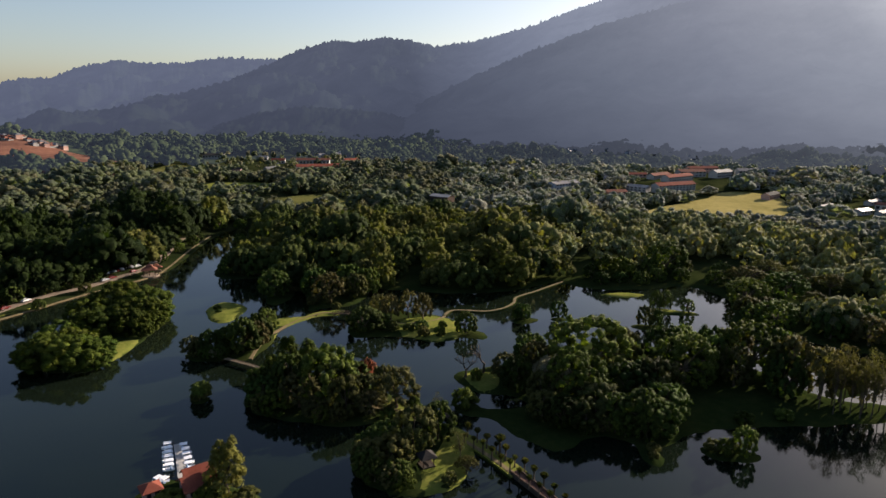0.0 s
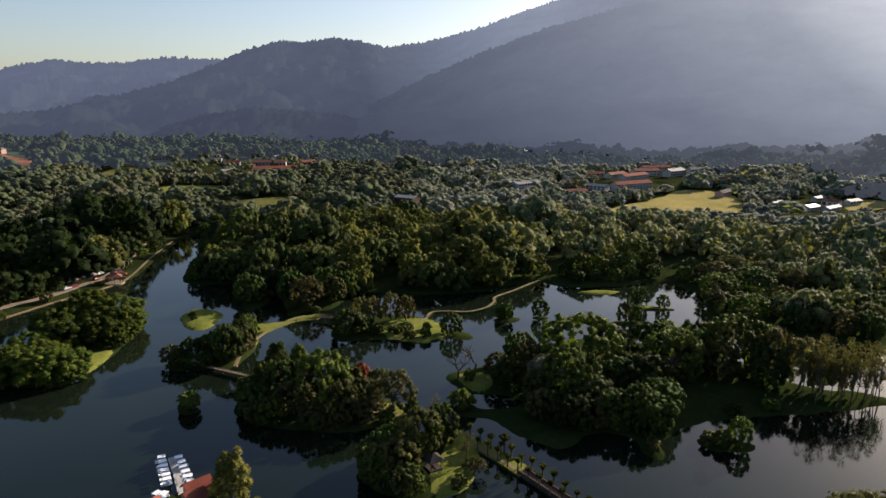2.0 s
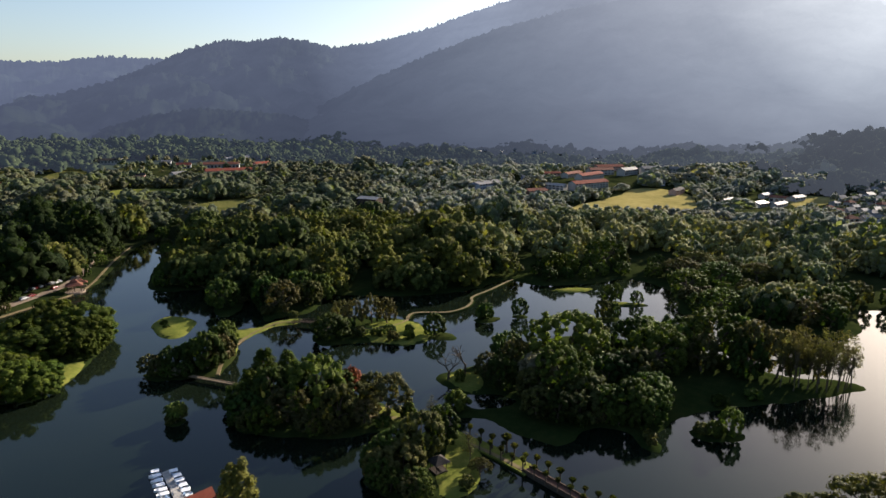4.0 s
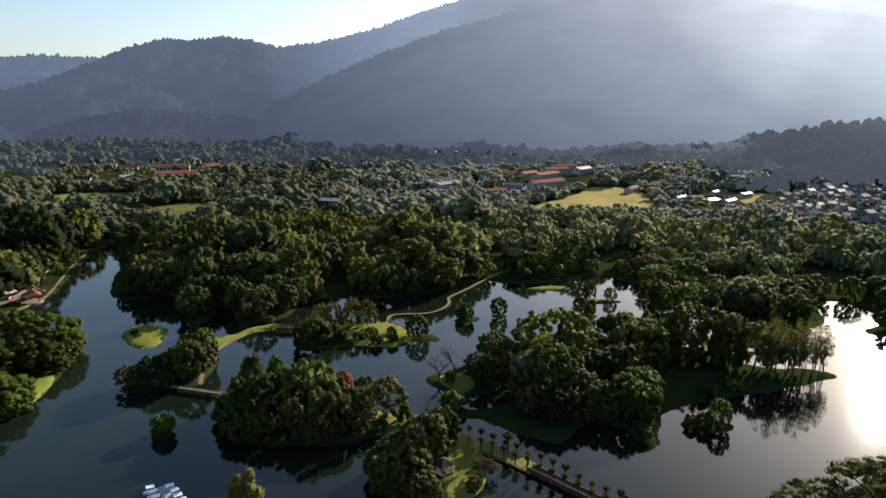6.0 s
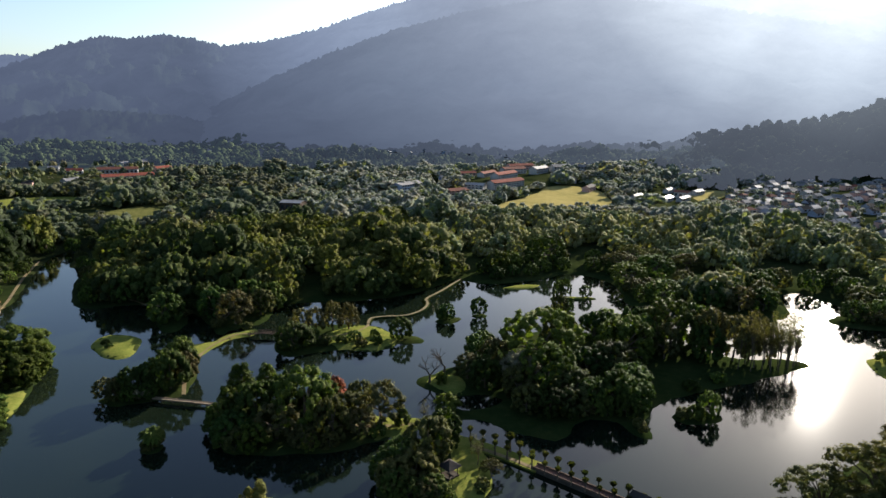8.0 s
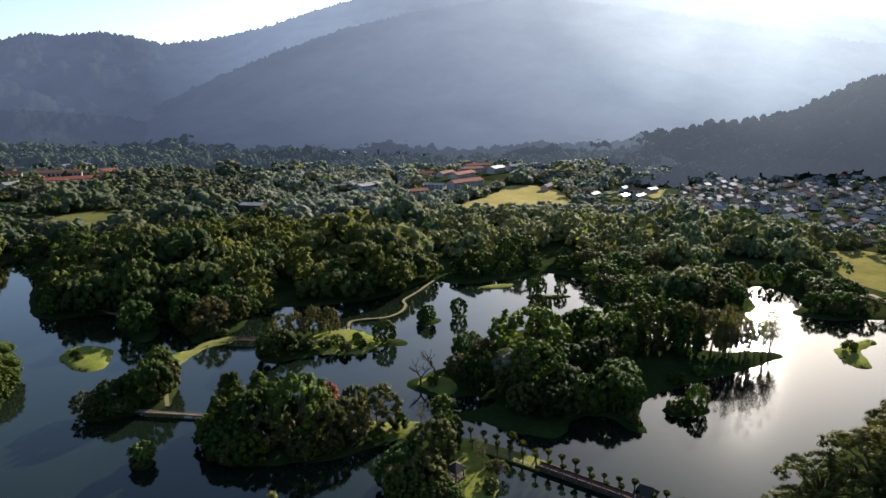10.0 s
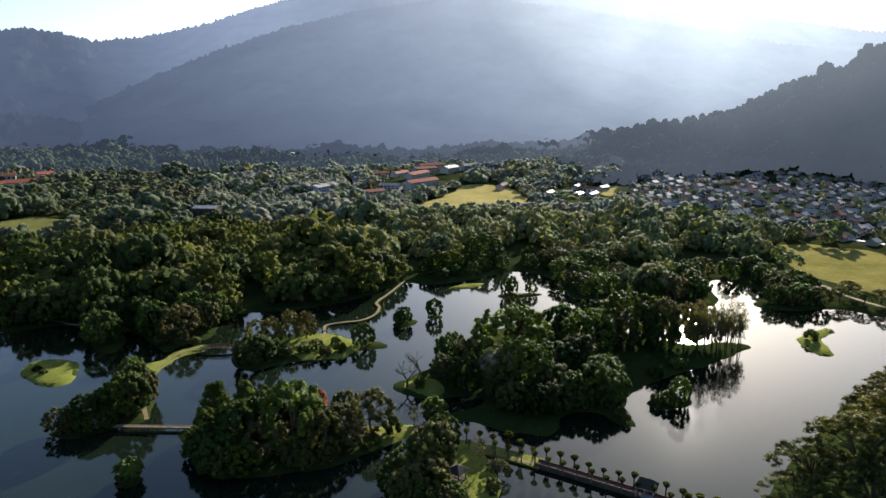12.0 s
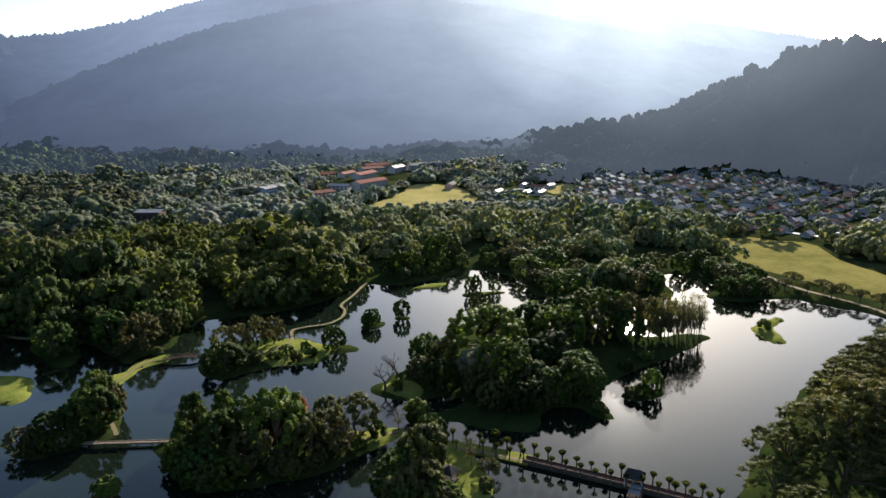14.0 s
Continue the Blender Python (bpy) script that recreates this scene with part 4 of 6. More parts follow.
# ---- woods of the valley ----
CLEARINGS = {
    "school_field": [(158, 520), (185, 480), (240, 475), (288, 520), (312, 570), (338, 640), (292, 655), (250, 612)],
    "school": [(150, 612), (180, 590), (250, 622), (300, 680), (345, 740), (375, 745), (350, 812), (305, 815), (250, 760), (215, 740), (205, 680)],
    "east_field": [(320, 285), (348, 245), (314, 200), (290, 160), (262, 135), (220, 130), (222, 185), (245, 225), (285, 268)],
    "village": [(330, 385), (372, 478), (450, 560), (540, 610), (620, 590), (680, 520), (690, 430), (620, 330), (540, 290), (400, 205), (350, 275)],
    "sheds": [(310, 500), (310, 545), (360, 575), (420, 590), (462, 580), (420, 520), (345, 485)],
    "hall": [(-12, 540), (8, 530), (14, 556), (-8, 566)],
    "road_west": [(-190, 225), (-150, 305), (-142, 335), (-148, 420), (-160, 420), (-157, 350), (-168, 318), (-182, 284), (-200, 235)],
    "inlet": [(-166, 445), (-161, 350), (-140, 345), (-113, 325), (-113, 370), (-123, 402), (-124, 450)],
    "pond_side": [(66, 300), (70, 325), (130, 338), (168, 312), (168, 262), (135, 243), (116, 248), (128, 285), (118, 304), (100, 299)],
    "peninsula": [(-70, 296), (-62, 262), (-38, 268), (-30, 300), (-50, 312)],
    "channel": [(140, 225), (165, 236), (190, 254), (222, 278), (250, 270), (246, 240), (236, 212), (238, 190), (240, 160), (226, 128), (205, 122), (195, 180), (170, 205)],
    "east_lawn": [(140, 262), (175, 255), (190, 280), (165, 296), (145, 285)],
    "west_town": [(-345, 880), (-240, 790), (-110, 850), (-90, 980), (-210, 1010), (-330, 980)],
    "red_hill": [(-900, 1020), (-780, 900), (-640, 860), (-500, 860), (-425, 850), (-425, 885), (-500, 960), (-560, 1020), (-620, 1100), (-760, 1190), (-920, 1160)],
    "meadow": [(-150, 540), (-85, 510), (-80, 560), (-125, 630), (-150, 600)],
    "meadow_b": [(-225, 610), (-170, 630), (-195, 725), (-250, 720), (-258, 660)],
    "meadow_c": [(-480, 950), (-420, 950), (-400, 1010), (-440, 1060), (-480, 1030)],
    "meadow_d": [(-365, 770), (-325, 765), (-335, 850), (-360, 850)],
}
CLEAR = {k: rounded(v, 2) for k, v in CLEARINGS.items()}


def wooded(x, y, within="", margin=1.2):
    ok = ~inside(LAKE, x, y) & (edge_distance(LAKE, x, y, 6.0) > margin)
    if within:
        return ok & inside(CLEAR[within], x, y)
    for p in CLEAR.values():
        ok &= ~inside(p, x, y)
    return ok


def woodland(name, label, r0, r1, spacing, sets, size, seed, az0=-39, az1=74, gap=0.06, mats=LEAF_SHORE, within="", level=False, out=None, stature=(0.72, 1.05)):
    """A wood as one mesh: many trees of several shapes, each in a leaf colour of its own, with uneven heights and gaps."""
    g = np.random.default_rng(seed)
    ext = int(r1 / spacing) + 2
    ix, iy = np.meshgrid(np.arange(-ext, ext), np.arange(0, ext))
    x = (ix + 0.5 * (iy % 2) + g.uniform(-0.42, 0.42, ix.shape)).ravel() * spacing
    y = (iy + g.uniform(-0.42, 0.42, ix.shape)).ravel() * spacing
    r, a = np.hypot(x, y), np.degrees(np.arctan2(x, y))
    r = r + 45 * wave_noise(x, y, 170, 77, 3)
    a = a + 3.5 * wave_noise(x, y, 130, 78, 3)
    ok = (r > r0) & (r < r1) & (a > az0) & (a < az1) & (g.uniform(0, 1, x.shape) > gap)
    x, y = x[ok], y[ok]
    ok = wooded(x, y, within)
    x, y = x[ok], y[ok]
    z = land_height(x, y)
    if out is not None:  # not past a line by bearing
        ok = np.hypot(x, y) < np.interp(np.degrees(np.arctan2(x, y)), *out)
        x, y, z = x[ok], y[ok], z[ok]
    if level:  # only on the valley floor
        ok = z < 14
        x, y, z = x[ok], y[ok], z[ok]
    size_here = size * (1 + 0.24 * wave_noise(x, y, 90, seed + 3, 3)) * np.clip(g.lognormal(-0.03, 0.24, len(x)), 0.55, 1.6)
    hue = np.clip(((wave_noise(x, y, 140, seed + 5, 3) + 1.2) / 2.4 + g.normal(0, 0.28, len(x))) * len(mats), 0, len(mats) - 1).astype(int)
    which = g.integers(0, len(sets), len(x))
    vs, ns, fq, ft, iq, it, base = [], [], [], [], [], [], 0
    for k, (lv, lf, mv, mf, nn) in enumerate(sets):
        s = np.where(which == k)[0]
        if not len(s):
            continue
        tv = np.concatenate([lv, mv])
        turn = g.uniform(0, math.tau, len(s))
        ca, sa = np.cos(turn)[:, None], np.sin(turn)[:, None]
        wide, tall = (size_here[s] * g.uniform(0.44, 0.62, len(s)))[:, None], (size_here[s] * g.uniform(*stature, len(s)))[:, None]
        px = (tv[:, 0] * ca - tv[:, 1] * sa) * wide + x[s][:, None]
        py = (tv[:, 0] * sa + tv[:, 1] * ca) * wide + y[s][:, None]
        pz = (tv[:, 2] * 0.95 + 0.02) * tall + z[s][:, None]
        vs.append(np.stack([px, py, pz], -1).reshape(-1, 3))
        ns.append(np.stack([nn[:, 0] * ca - nn[:, 1] * sa, nn[:, 0] * sa + nn[:, 1] * ca, nn[:, 2] + 0 * ca], -1).reshape(-1, 3))
        step = base + np.arange(len(s)) * len(tv)
        fq.append((lf[None] + step[:, None, None]).reshape(-1, 4))
        ft.append((mf[None] + len(lv) + step[:, None, None]).reshape(-1, 3))
        iq.append(np.repeat(hue[s], len(lf)))
        it.append(np.repeat(hue[s], len(mf)))
        base += len(s) * len(tv)
    me = poly_mesh(name, np.concatenate(vs), [np.concatenate(fq), np.concatenate(ft)], list(mats), np.concatenate(iq + it), smooth=True, normals=np.concatenate(ns))
    return tagged(new(name, me), label, "trees", kind="stuff")


def tree_sets(seed, count, clumps, per, leaf, shapes, rough=0.6):
    out = []
    for i in range(count):
        g = np.random.default_rng(seed + i)
        lv, lf, mv, mf, _, nn = crown(g, clumps, per, leaf, shapes[i % len(shapes)], 0.78, rough, 1.3, 0.7)
        out.append((lv, lf, mv, mf, nn))
    return out


HILL_FOOT = ([0, 34, 38, 44, 52, 80], [1000, 1000, 920, 800, 730, 700])
SHAPES = ("dome", "dome", "dome", "umbrella", "dome", "plume")
MIXED = ("dome", "umbrella", "dome", "umbrella", "dome", "dome")
woodland("lakeside_wood", "thick mixed green woodland beyond the lake", 245, 470, 12.0, tree_sets(300, 6, 30, 11, 0.065, SHAPES), 17.5, 31, az0=-23, az1=10)
woodland("eastern_wood", "sunlit mixed woodland between lake and village", 245, 470, 13.0, tree_sets(306, 6, 30, 11, 0.06, MIXED), 16.5, 38, az0=10, az1=68, mats=LEAF_EAST_HAZY, gap=0.10)
woodland("west_wood", "tall dense woodland along the lakeside road", 230, 520, 11.0, tree_sets(312, 5, 28, 20, 0.055, ("plume", "dome", "plume", "dome", "dome")), 19.0, 36, az0=-44, az1=-23, gap=0.03, mats=[LEAF_DIMMED])
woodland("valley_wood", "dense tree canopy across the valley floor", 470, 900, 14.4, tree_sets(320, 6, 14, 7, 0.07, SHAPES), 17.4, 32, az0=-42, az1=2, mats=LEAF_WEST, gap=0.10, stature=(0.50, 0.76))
woodland("central_wood", "hazy tree canopy round the school", 470, 900, 15.0, tree_sets(326, 6, 14, 7, 0.07, MIXED), 16.5, 39, az0=2, az1=80, mats=LEAF_VALLEY_HAZY, level=True, out=HILL_FOOT, gap=0.12, stature=(0.50, 0.76))
# far, hill, backdrop and upland woods glow: haze painted as emission
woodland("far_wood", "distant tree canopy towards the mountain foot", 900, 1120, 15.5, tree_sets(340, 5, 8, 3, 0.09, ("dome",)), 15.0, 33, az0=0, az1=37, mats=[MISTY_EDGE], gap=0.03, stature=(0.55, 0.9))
woodland("village_trees", "garden trees between the village houses", 255, 900, 15.0, tree_sets(350, 4, 8, 8, 0.09, SHAPES), 6.5, 34, within="village", gap=0.5, mats=LEAF_VALLEY_HAZY, level=True)
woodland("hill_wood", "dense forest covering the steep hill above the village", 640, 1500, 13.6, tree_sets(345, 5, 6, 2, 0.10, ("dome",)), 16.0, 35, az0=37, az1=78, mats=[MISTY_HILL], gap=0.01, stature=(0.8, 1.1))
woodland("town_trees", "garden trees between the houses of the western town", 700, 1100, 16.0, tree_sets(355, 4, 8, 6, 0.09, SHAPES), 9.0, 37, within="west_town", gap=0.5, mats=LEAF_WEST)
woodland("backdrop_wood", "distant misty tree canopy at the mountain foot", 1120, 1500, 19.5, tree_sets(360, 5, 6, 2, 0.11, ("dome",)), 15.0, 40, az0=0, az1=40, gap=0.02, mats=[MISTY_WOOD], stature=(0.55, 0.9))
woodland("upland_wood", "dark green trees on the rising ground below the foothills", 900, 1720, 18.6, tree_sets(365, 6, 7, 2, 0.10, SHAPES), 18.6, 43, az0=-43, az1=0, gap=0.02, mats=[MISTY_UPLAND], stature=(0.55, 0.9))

# ---- ways, bridges and shore buildings ----
def smooth_line(points, steps=6):
    p = np.array([points[0]] + list(points) + [points[-1]], float)
    out = []
    for i in range(1, len(p) - 2):
        a, b_, c_, d = p[i - 1], p[i], p[i + 1], p[i + 2]
        for s in np.arange(steps) / steps:
            out.append(0.5 * (2 * b_ + (c_ - a) * s + (2 * a - 5 * b_ + 4 * c_ - d) * s ** 2 + (3 * b_ - a - 3 * c_ + d) * s ** 3))
    return np.array(out + [p[-2]])


def strip_bm(line, width, z, thick, side=0.0, bm=None):
    """A solid band along a line: z a number, or a list of heights; side shifts it across."""
    bm = bm or bmesh.new()
    line = np.asarray(line, float)
    d = np.gradient(line, axis=0)
    d /= np.linalg.norm(d, axis=1, keepdims=True)
    nrm = np.stack([-d[:, 1], d[:, 0]], 1)
    zz = np.broadcast_to(np.asarray(z, float), (len(line),))
    rows = []
    for p, q, h in zip(line, nrm, zz):
        a, b_ = p + q * (side + width / 2), p + q * (side - width / 2)
        rows.append([bm.verts.new((*a, h)), bm.verts.new((*b_, h)), bm.verts.new((*b_, h - thick)), bm.verts.new((*a, h - thick))])
    for r0, r1 in zip(rows, rows[1:]):
        for k in range(4):
            bm.faces.new((r0[k], r0[(k + 1) % 4], r1[(k + 1) % 4], r1[k]))
    bm.faces.new(rows[0][::-1])
    bm.faces.new(rows[-1])
    bmesh.ops.recalc_face_normals(bm, faces=bm.faces)
    return bm


def setting(name, bm, material, label, category):
    me = bpy.data.meshes.new(name)
    bm.to_mesh(me)
    bm.free()
    me.materials.append(material)
    return tagged(new(name, me), label, category, kind="structure")


def over_land(line, lift):
    z = land_height(line[:, 0], line[:, 1])
    return np.maximum(z, 0.3) + lift


# west road, its verge path and the lakeside walk
road_line = smooth_line([(-196, 215), (-186, 254), (-183, 268), (-178, 281), (-170, 293), (-166, 303), (-162, 314), (-158.5, 326), (-158, 338), (-160, 358), (-164, 376), (-170, 410)])
setting("road_west", strip_bm(road_line, 4.6, over_land(road_line, 0.10), 0.6), ASPHALT, "worn pale asphalt lakeside road", "road")
walk_line = smooth_line([(-190, 226), (-178, 250), (-166, 280), (-156, 300), (-150, 312), (-147, 330), (-150, 358), (-153, 385), (-155, 420)])
setting("path_west", strip_bm(walk_line, 1.2, over_land(walk_line, 0.09), 0.6), PATH_SAND, "sandy lakeside footpath", "path")
spit = smooth_line([(-66, 208), (-66, 226), (-62, 243), (-57, 252), (-50, 258.5), (-44.5, 258)])
setting("path_plank_isle", strip_bm(spit, 1.2, over_land(spit, 0.07), 0.5), PATH_SAND, "narrow sandy path on a grassy spit", "path")
isle_way = smooth_line([(-33, 250), (-20, 245), (-8, 246), (-1, 252), (1, 257)])
setting("path_round_isle", strip_bm(isle_way, 1.1, over_land(isle_way, 0.07), 0.5), PATH_SAND, "sandy path across an island lawn", "path")
lawn_way = smooth_line([(-22, 172), (-12, 169), (-4, 168.5), (1, 168)])
setting("path_near_isle", strip_bm(lawn_way, 1.5, over_land(lawn_way, 0.07), 0.5), PATH_SAND, "sandy path on an island lawn", "path")
pen_way = smooth_line([(-96, 322), (-80, 306), (-66, 299), (-57, 292)])
setting("path_peninsula", strip_bm(pen_way, 1.1, over_land(pen_way, 0.07), 0.5), PATH_SAND, "shaded path through the lakeside wood", "path")
east_way = smooth_line([(238, 206), (231, 188), (229, 172), (228, 158), (224, 144), (214, 129)])
setting("path_east", strip_bm(east_way, 2.6, over_land(east_way, 0.10), 0.6), PATH_SAND, "sandy path between lake and field", "path")

# causeway with a winding path over the water
cause = smooth_line([(1, 257), (3.5, 263), (9, 264), (19, 263), (27, 268), (32, 276), (34, 284), (44, 294), (53, 304), (62, 314)])
causeway = thing("causeway", "winding low earth causeway with a sandy path", "causeway")
part("bank", strip_bm(cause, 2.2, 0.42, 1.6), causeway, GRASS_SHADED, "grassy bank")
part("path_surface", strip_bm(cause, 1.15, 0.55, 0.3), causeway, PATH_SAND, "sandy path")

# plank bridge
plank_line = smooth_line([(-75.5, 207.4), (-68, 203.2), (-61, 199.2), (-55, 195.8)])
plank_bridge = thing("plank_bridge", "long flat weathered plank footbridge between islands", "bridge")
for k in np.linspace(0.01, 0.99, 66):
    p, q = Vector((-75.5, 207.4, 0)), Vector((-55, 195.8, 0))
    c = p.lerp(q, k)
    part("plank", box_bm((0.30, 1.3, 0.07), (c.x, c.y, 0.93), -29.5), plank_bridge, PLANK)
for s in (-0.55, 0.55):
    part("beam", strip_bm(plank_line, 0.16, 0.89, 0.22, s), plank_bridge, TIMBER_DARK)
    part("kerb_rail", strip_bm(plank_line, 0.12, 1.12, 0.14, s * 1.1), plank_bridge, PLANK)
for k in np.linspace(0.04, 0.96, 7):
    for s in (-0.5, 0.5):
        c = Vector((-75.5, 207.4, 0)).lerp(Vector((-55, 195.8, 0)), k) + Vector((0.492 * s, 0.87 * s, 0))
        part("pile", tube(bmesh.new(), [(c.x, c.y, -2.2), (c.x, c.y, 0.7)], [0.13, 0.12], 8), plank_bridge, TIMBER_DARK)

# small bridges
arch = thing("arched_footbridge", "dark arched timber footbridge with criss-cross railings", "bridge")
a0, a1 = np.array([-45.5, 257.0]), np.array([-33.0, 251.0])
ks = np.linspace(0, 1, 13)
arch_line = a0 + (a1 - a0) * ks[:, None]
arch_z = 0.75 + 1.0 * np.sin(ks * math.pi)
part("deck", strip_bm(arch_line, 1.8, arch_z, 0.18), arch, TIMBER_DARK)
for s in (-0.85, 0.85):
    part("handrail", strip_bm(arch_line, 0.10, arch_z + 1.05, 0.12, s), arch, TIMBER_DARK)
    part("mid_rail", strip_bm(arch_line, 0.07, arch_z + 0.55, 0.08, s), arch, TIMBER_DARK)
    n2 = np.array([6.0, 12.5]) / math.hypot(6, 12.5)
    for j in range(13):
        c = arch_line[j] + n2 * s
        part("post", box_bm((0.12, 0.12, 1.1), (c[0], c[1], arch_z[j] + 0.5)), arch, TIMBER_DARK)
        if j < 12:
            c2 = arch_line[j + 1] + n2 * s
            for u, v in ((0.05, 1.0), (1.0, 0.05)):
                part("brace", tube(bmesh.new(), [(c[0], c[1], arch_z[j] + u), (c2[0], c2[1], arch_z[j + 1] + v)], [0.04, 0.04], 4), arch, TIMBER_DARK)
short = thing("small_footbridge", "short dark timber footbridge under the trees", "bridge")
short_line = smooth_line([(0.5, 168), (2, 165.5), (3, 162)])
part("deck", strip_bm(short_line, 1.6, 0.95, 0.2), short, TIMBER_DARK)
for s in (-0.75, 0.75):
    part("handrail", strip_bm(short_line, 0.09, 1.9, 0.1, s), short, TIMBER_DARK)
    for j in (0, 4, 8, 12):
        p = short_line[min(j, len(short_line) - 1)]
        part("post", box_bm((0.1, 0.1, 1.2), (p[0] + s * 0.9, p[1] + s * 0.35, 1.35)), short, TIMBER_DARK)

# the brick-paved palm pier
pier_line = smooth_line([(4.5, 155), (9.5, 149.3), (14, 143.2), (18, 137), (24, 127.2), (30, 117.2), (36, 107), (41, 98)], 8)
pier = thing("palm_pier", "long brick-paved pier with low dark walls across the lake", "pier")
part("base", strip_bm(pier_line[23:], 2.5, 0.85, 2.6), pier, STAINED, "dark stained concrete base")
part("paving", strip_bm(pier_line[23:], 1.8, 0.95, 0.3), pier, PATH_BRICK, "reddish brick paving")
for s in (-1.06, 1.06):
    part("kerb_wall", strip_bm(pier_line[23:], 0.32, 1.38, 0.6, s), pier, TIMBER_DARK, "low dark weathered wall")
for k in np.arange(24, len(pier_line) - 1, 2):
    p, d = pier_line[k], pier_line[k + 1] - pier_line[k]
    part("paving_joint", box_bm((1.8, 0.16, 0.02), (p[0], p[1], 0.962), math.degrees(math.atan2(d[1], d[0])) - 90), pier, STAINED)
pier_bank = setting("pier_bank", strip_bm(pier_line[:25], 4.6, 0.62, 2.2, 0.5), LAWN, "grassy bank along the pier", "bank")
setting("path_pier", strip_bm(pier_line[:25], 1.2, 0.68, 0.3, -0.6), PATH_SAND, "sandy path leading on to the pier", "path")
setting("pier_bank_foot", strip_bm(pier_line[:25], 5.4, 0.30, 1.9, 0.5), GRASS_SHADED, "rough grass at the foot of the pier's bank", "bank")


def palm_meshes(seed, height, spread, blades, droop, mat, trunk_r, rise=(0.15, 1.1)):
    g = np.random.default_rng(seed)
    bm = bmesh.new()
    tube(bm, [(0, 0, -0.1), (0.03, 0, height * 0.3), (0, 0.02, height * 0.62), (0, 0, height * 0.86)], [trunk_r * 1.5, trunk_r * 1.15, trunk_r, trunk_r * 1.2], 7)
    tm = bpy.data.meshes.new("palm_trunk")
    bm.to_mesh(tm)
    bm.free()
    tm.materials.append(BARK)
    vs, fs = [], []
    for i in range(blades):
        a, up = g.uniform(0, math.tau), g.uniform(*rise)
        pts = []
        for s in np.linspace(0, 1, 5):
            r = spread * (0.08 + s * math.cos(up * 0.9)) * g.uniform(0.92, 1.05)
            z = height * 0.84 + spread * (s * math.sin(up) * 1.3 - droop * s * s)
            pts.append((r * math.cos(a), r * math.sin(a), z))
        side = np.array([-math.sin(a), math.cos(a), 0])
        for j, (p, w) in enumerate(zip(pts, (0.05, 0.16, 0.2, 0.15, 0.02))):
            vs += [np.array(p) - side * w * spread, np.array(p) + np.array([0, 0, 0.05 * spread]), np.array(p) + side * w * spread]
            if j:
                b0 = len(vs) - 6
                fs += [(b0, b0 + 1, b0 + 4, b0 + 3), (b0 + 1, b0 + 2, b0 + 5, b0 + 4)]
    return poly_mesh("palm_crown", np.array(vs), [np.array(fs)], mat), tm


spindle_palms = [palm_meshes(400 + i, 2.5, 1.15, 80, 0.12, LEAF_OLIVE, 0.16, (0.75, 1.5)) for i in range(2)]
made_palm = {}
palm_dice = np.random.default_rng(9)


def plant_palm(x, y, z, scale, k):
    at = pose(x, y, z, 0, 0, float(palm_dice.uniform(0, 360))) @ Matrix.Diagonal((scale, scale, scale * float(palm_dice.uniform(0.9, 1.15)), 1))
    if k in made_palm:
        copy_thing(made_palm[k], Matrix.Identity(4)).matrix_basis = at
        return
    ob = thing("spindle_palm", "small clipped palm with a tufted green head beside the pier", "palm", "palms along the pier", at)
    part("trunk", spindle_palms[k][1], ob)
    part("crown", spindle_palms[k][0], ob)
    made_palm[k] = ob


d_line = np.gradient(pier_line, axis=0)
n_line = np.stack([-d_line[:, 1], d_line[:, 0]], 1) / np.linalg.norm(d_line, axis=1, keepdims=True)
arc = np.concatenate([[0], np.cumsum(np.linalg.norm(np.diff(pier_line, axis=0), axis=1))])
for s, start in ((1.38, 2.0), (-1.38, 3.6)):
    for q in np.arange(start, arc[-1] - 1, 3.55):
        c = [np.interp(q, arc, pier_line[:, 0]), np.interp(q, arc, pier_line[:, 1])]
        nn = [np.interp(q, arc, n_line[:, 0]), np.interp(q, arc, n_line[:, 1])]
        plant_palm(c[0] + nn[0] * s * 0.98, c[1] + nn[1] * s * 0.98, 0.7, float(palm_dice.uniform(0.85, 1.15)), int(palm_dice.integers(2)))
plant_palm(14.6, 146.4, 0.6, 1.6, 0)

# gazebo on the pier
gz = thing("pier_gazebo", "open gazebo with dark tiled hip roof straddling the pier", "gazebo", at=pose(31.0, 115.4, 0.95, 0, 0, -59) @ Matrix.Diagonal((0.85, 0.85, 0.9, 1)))
bm = bmesh.new()
eave, ridge = [(-2.7, -2.3), (2.7, -2.3), (2.7, 2.3), (-2.7, 2.3)], [(-1.9, 0), (1.9, 0)]
ev = [bm.verts.new((x, y, 2.75)) for x, y in eave] + [bm.verts.new((x, y, 2.6)) for x, y in eave]
rv = [bm.verts.new((x, y, 4.4)) for x, y in ridge]
for f in ((0, 1, rv[1], rv[0]), (2, 3, rv[0], rv[1]), (1, 2, rv[1]), (3, 0, rv[0]), (0, 4, 5, 1), (1, 5, 6, 2), (2, 6, 7, 3), (3, 7, 4, 0), (7, 6, 5, 4)):
    bm.faces.new([ev[v] if isinstance(v, int) else v for v in f])
bmesh.ops.recalc_face_normals(bm, faces=bm.faces)
groof = part("roof", bm, gz, ROOF_DARK, "dark tiled hip roof")
part("ridge_cap", tube(bmesh.new(), [(-2.0, 0, 4.42), (2.0, 0, 4.42)], [0.12, 0.12], 6), groof, STAINED, "weathered ridge cap")
for x, y in eave:
    part("hip_cap", tube(bmesh.new(), [(x * 0.66, 0, 4.42), (x, y, 2.8)], [0.07, 0.08], 5), groof, STAINED)
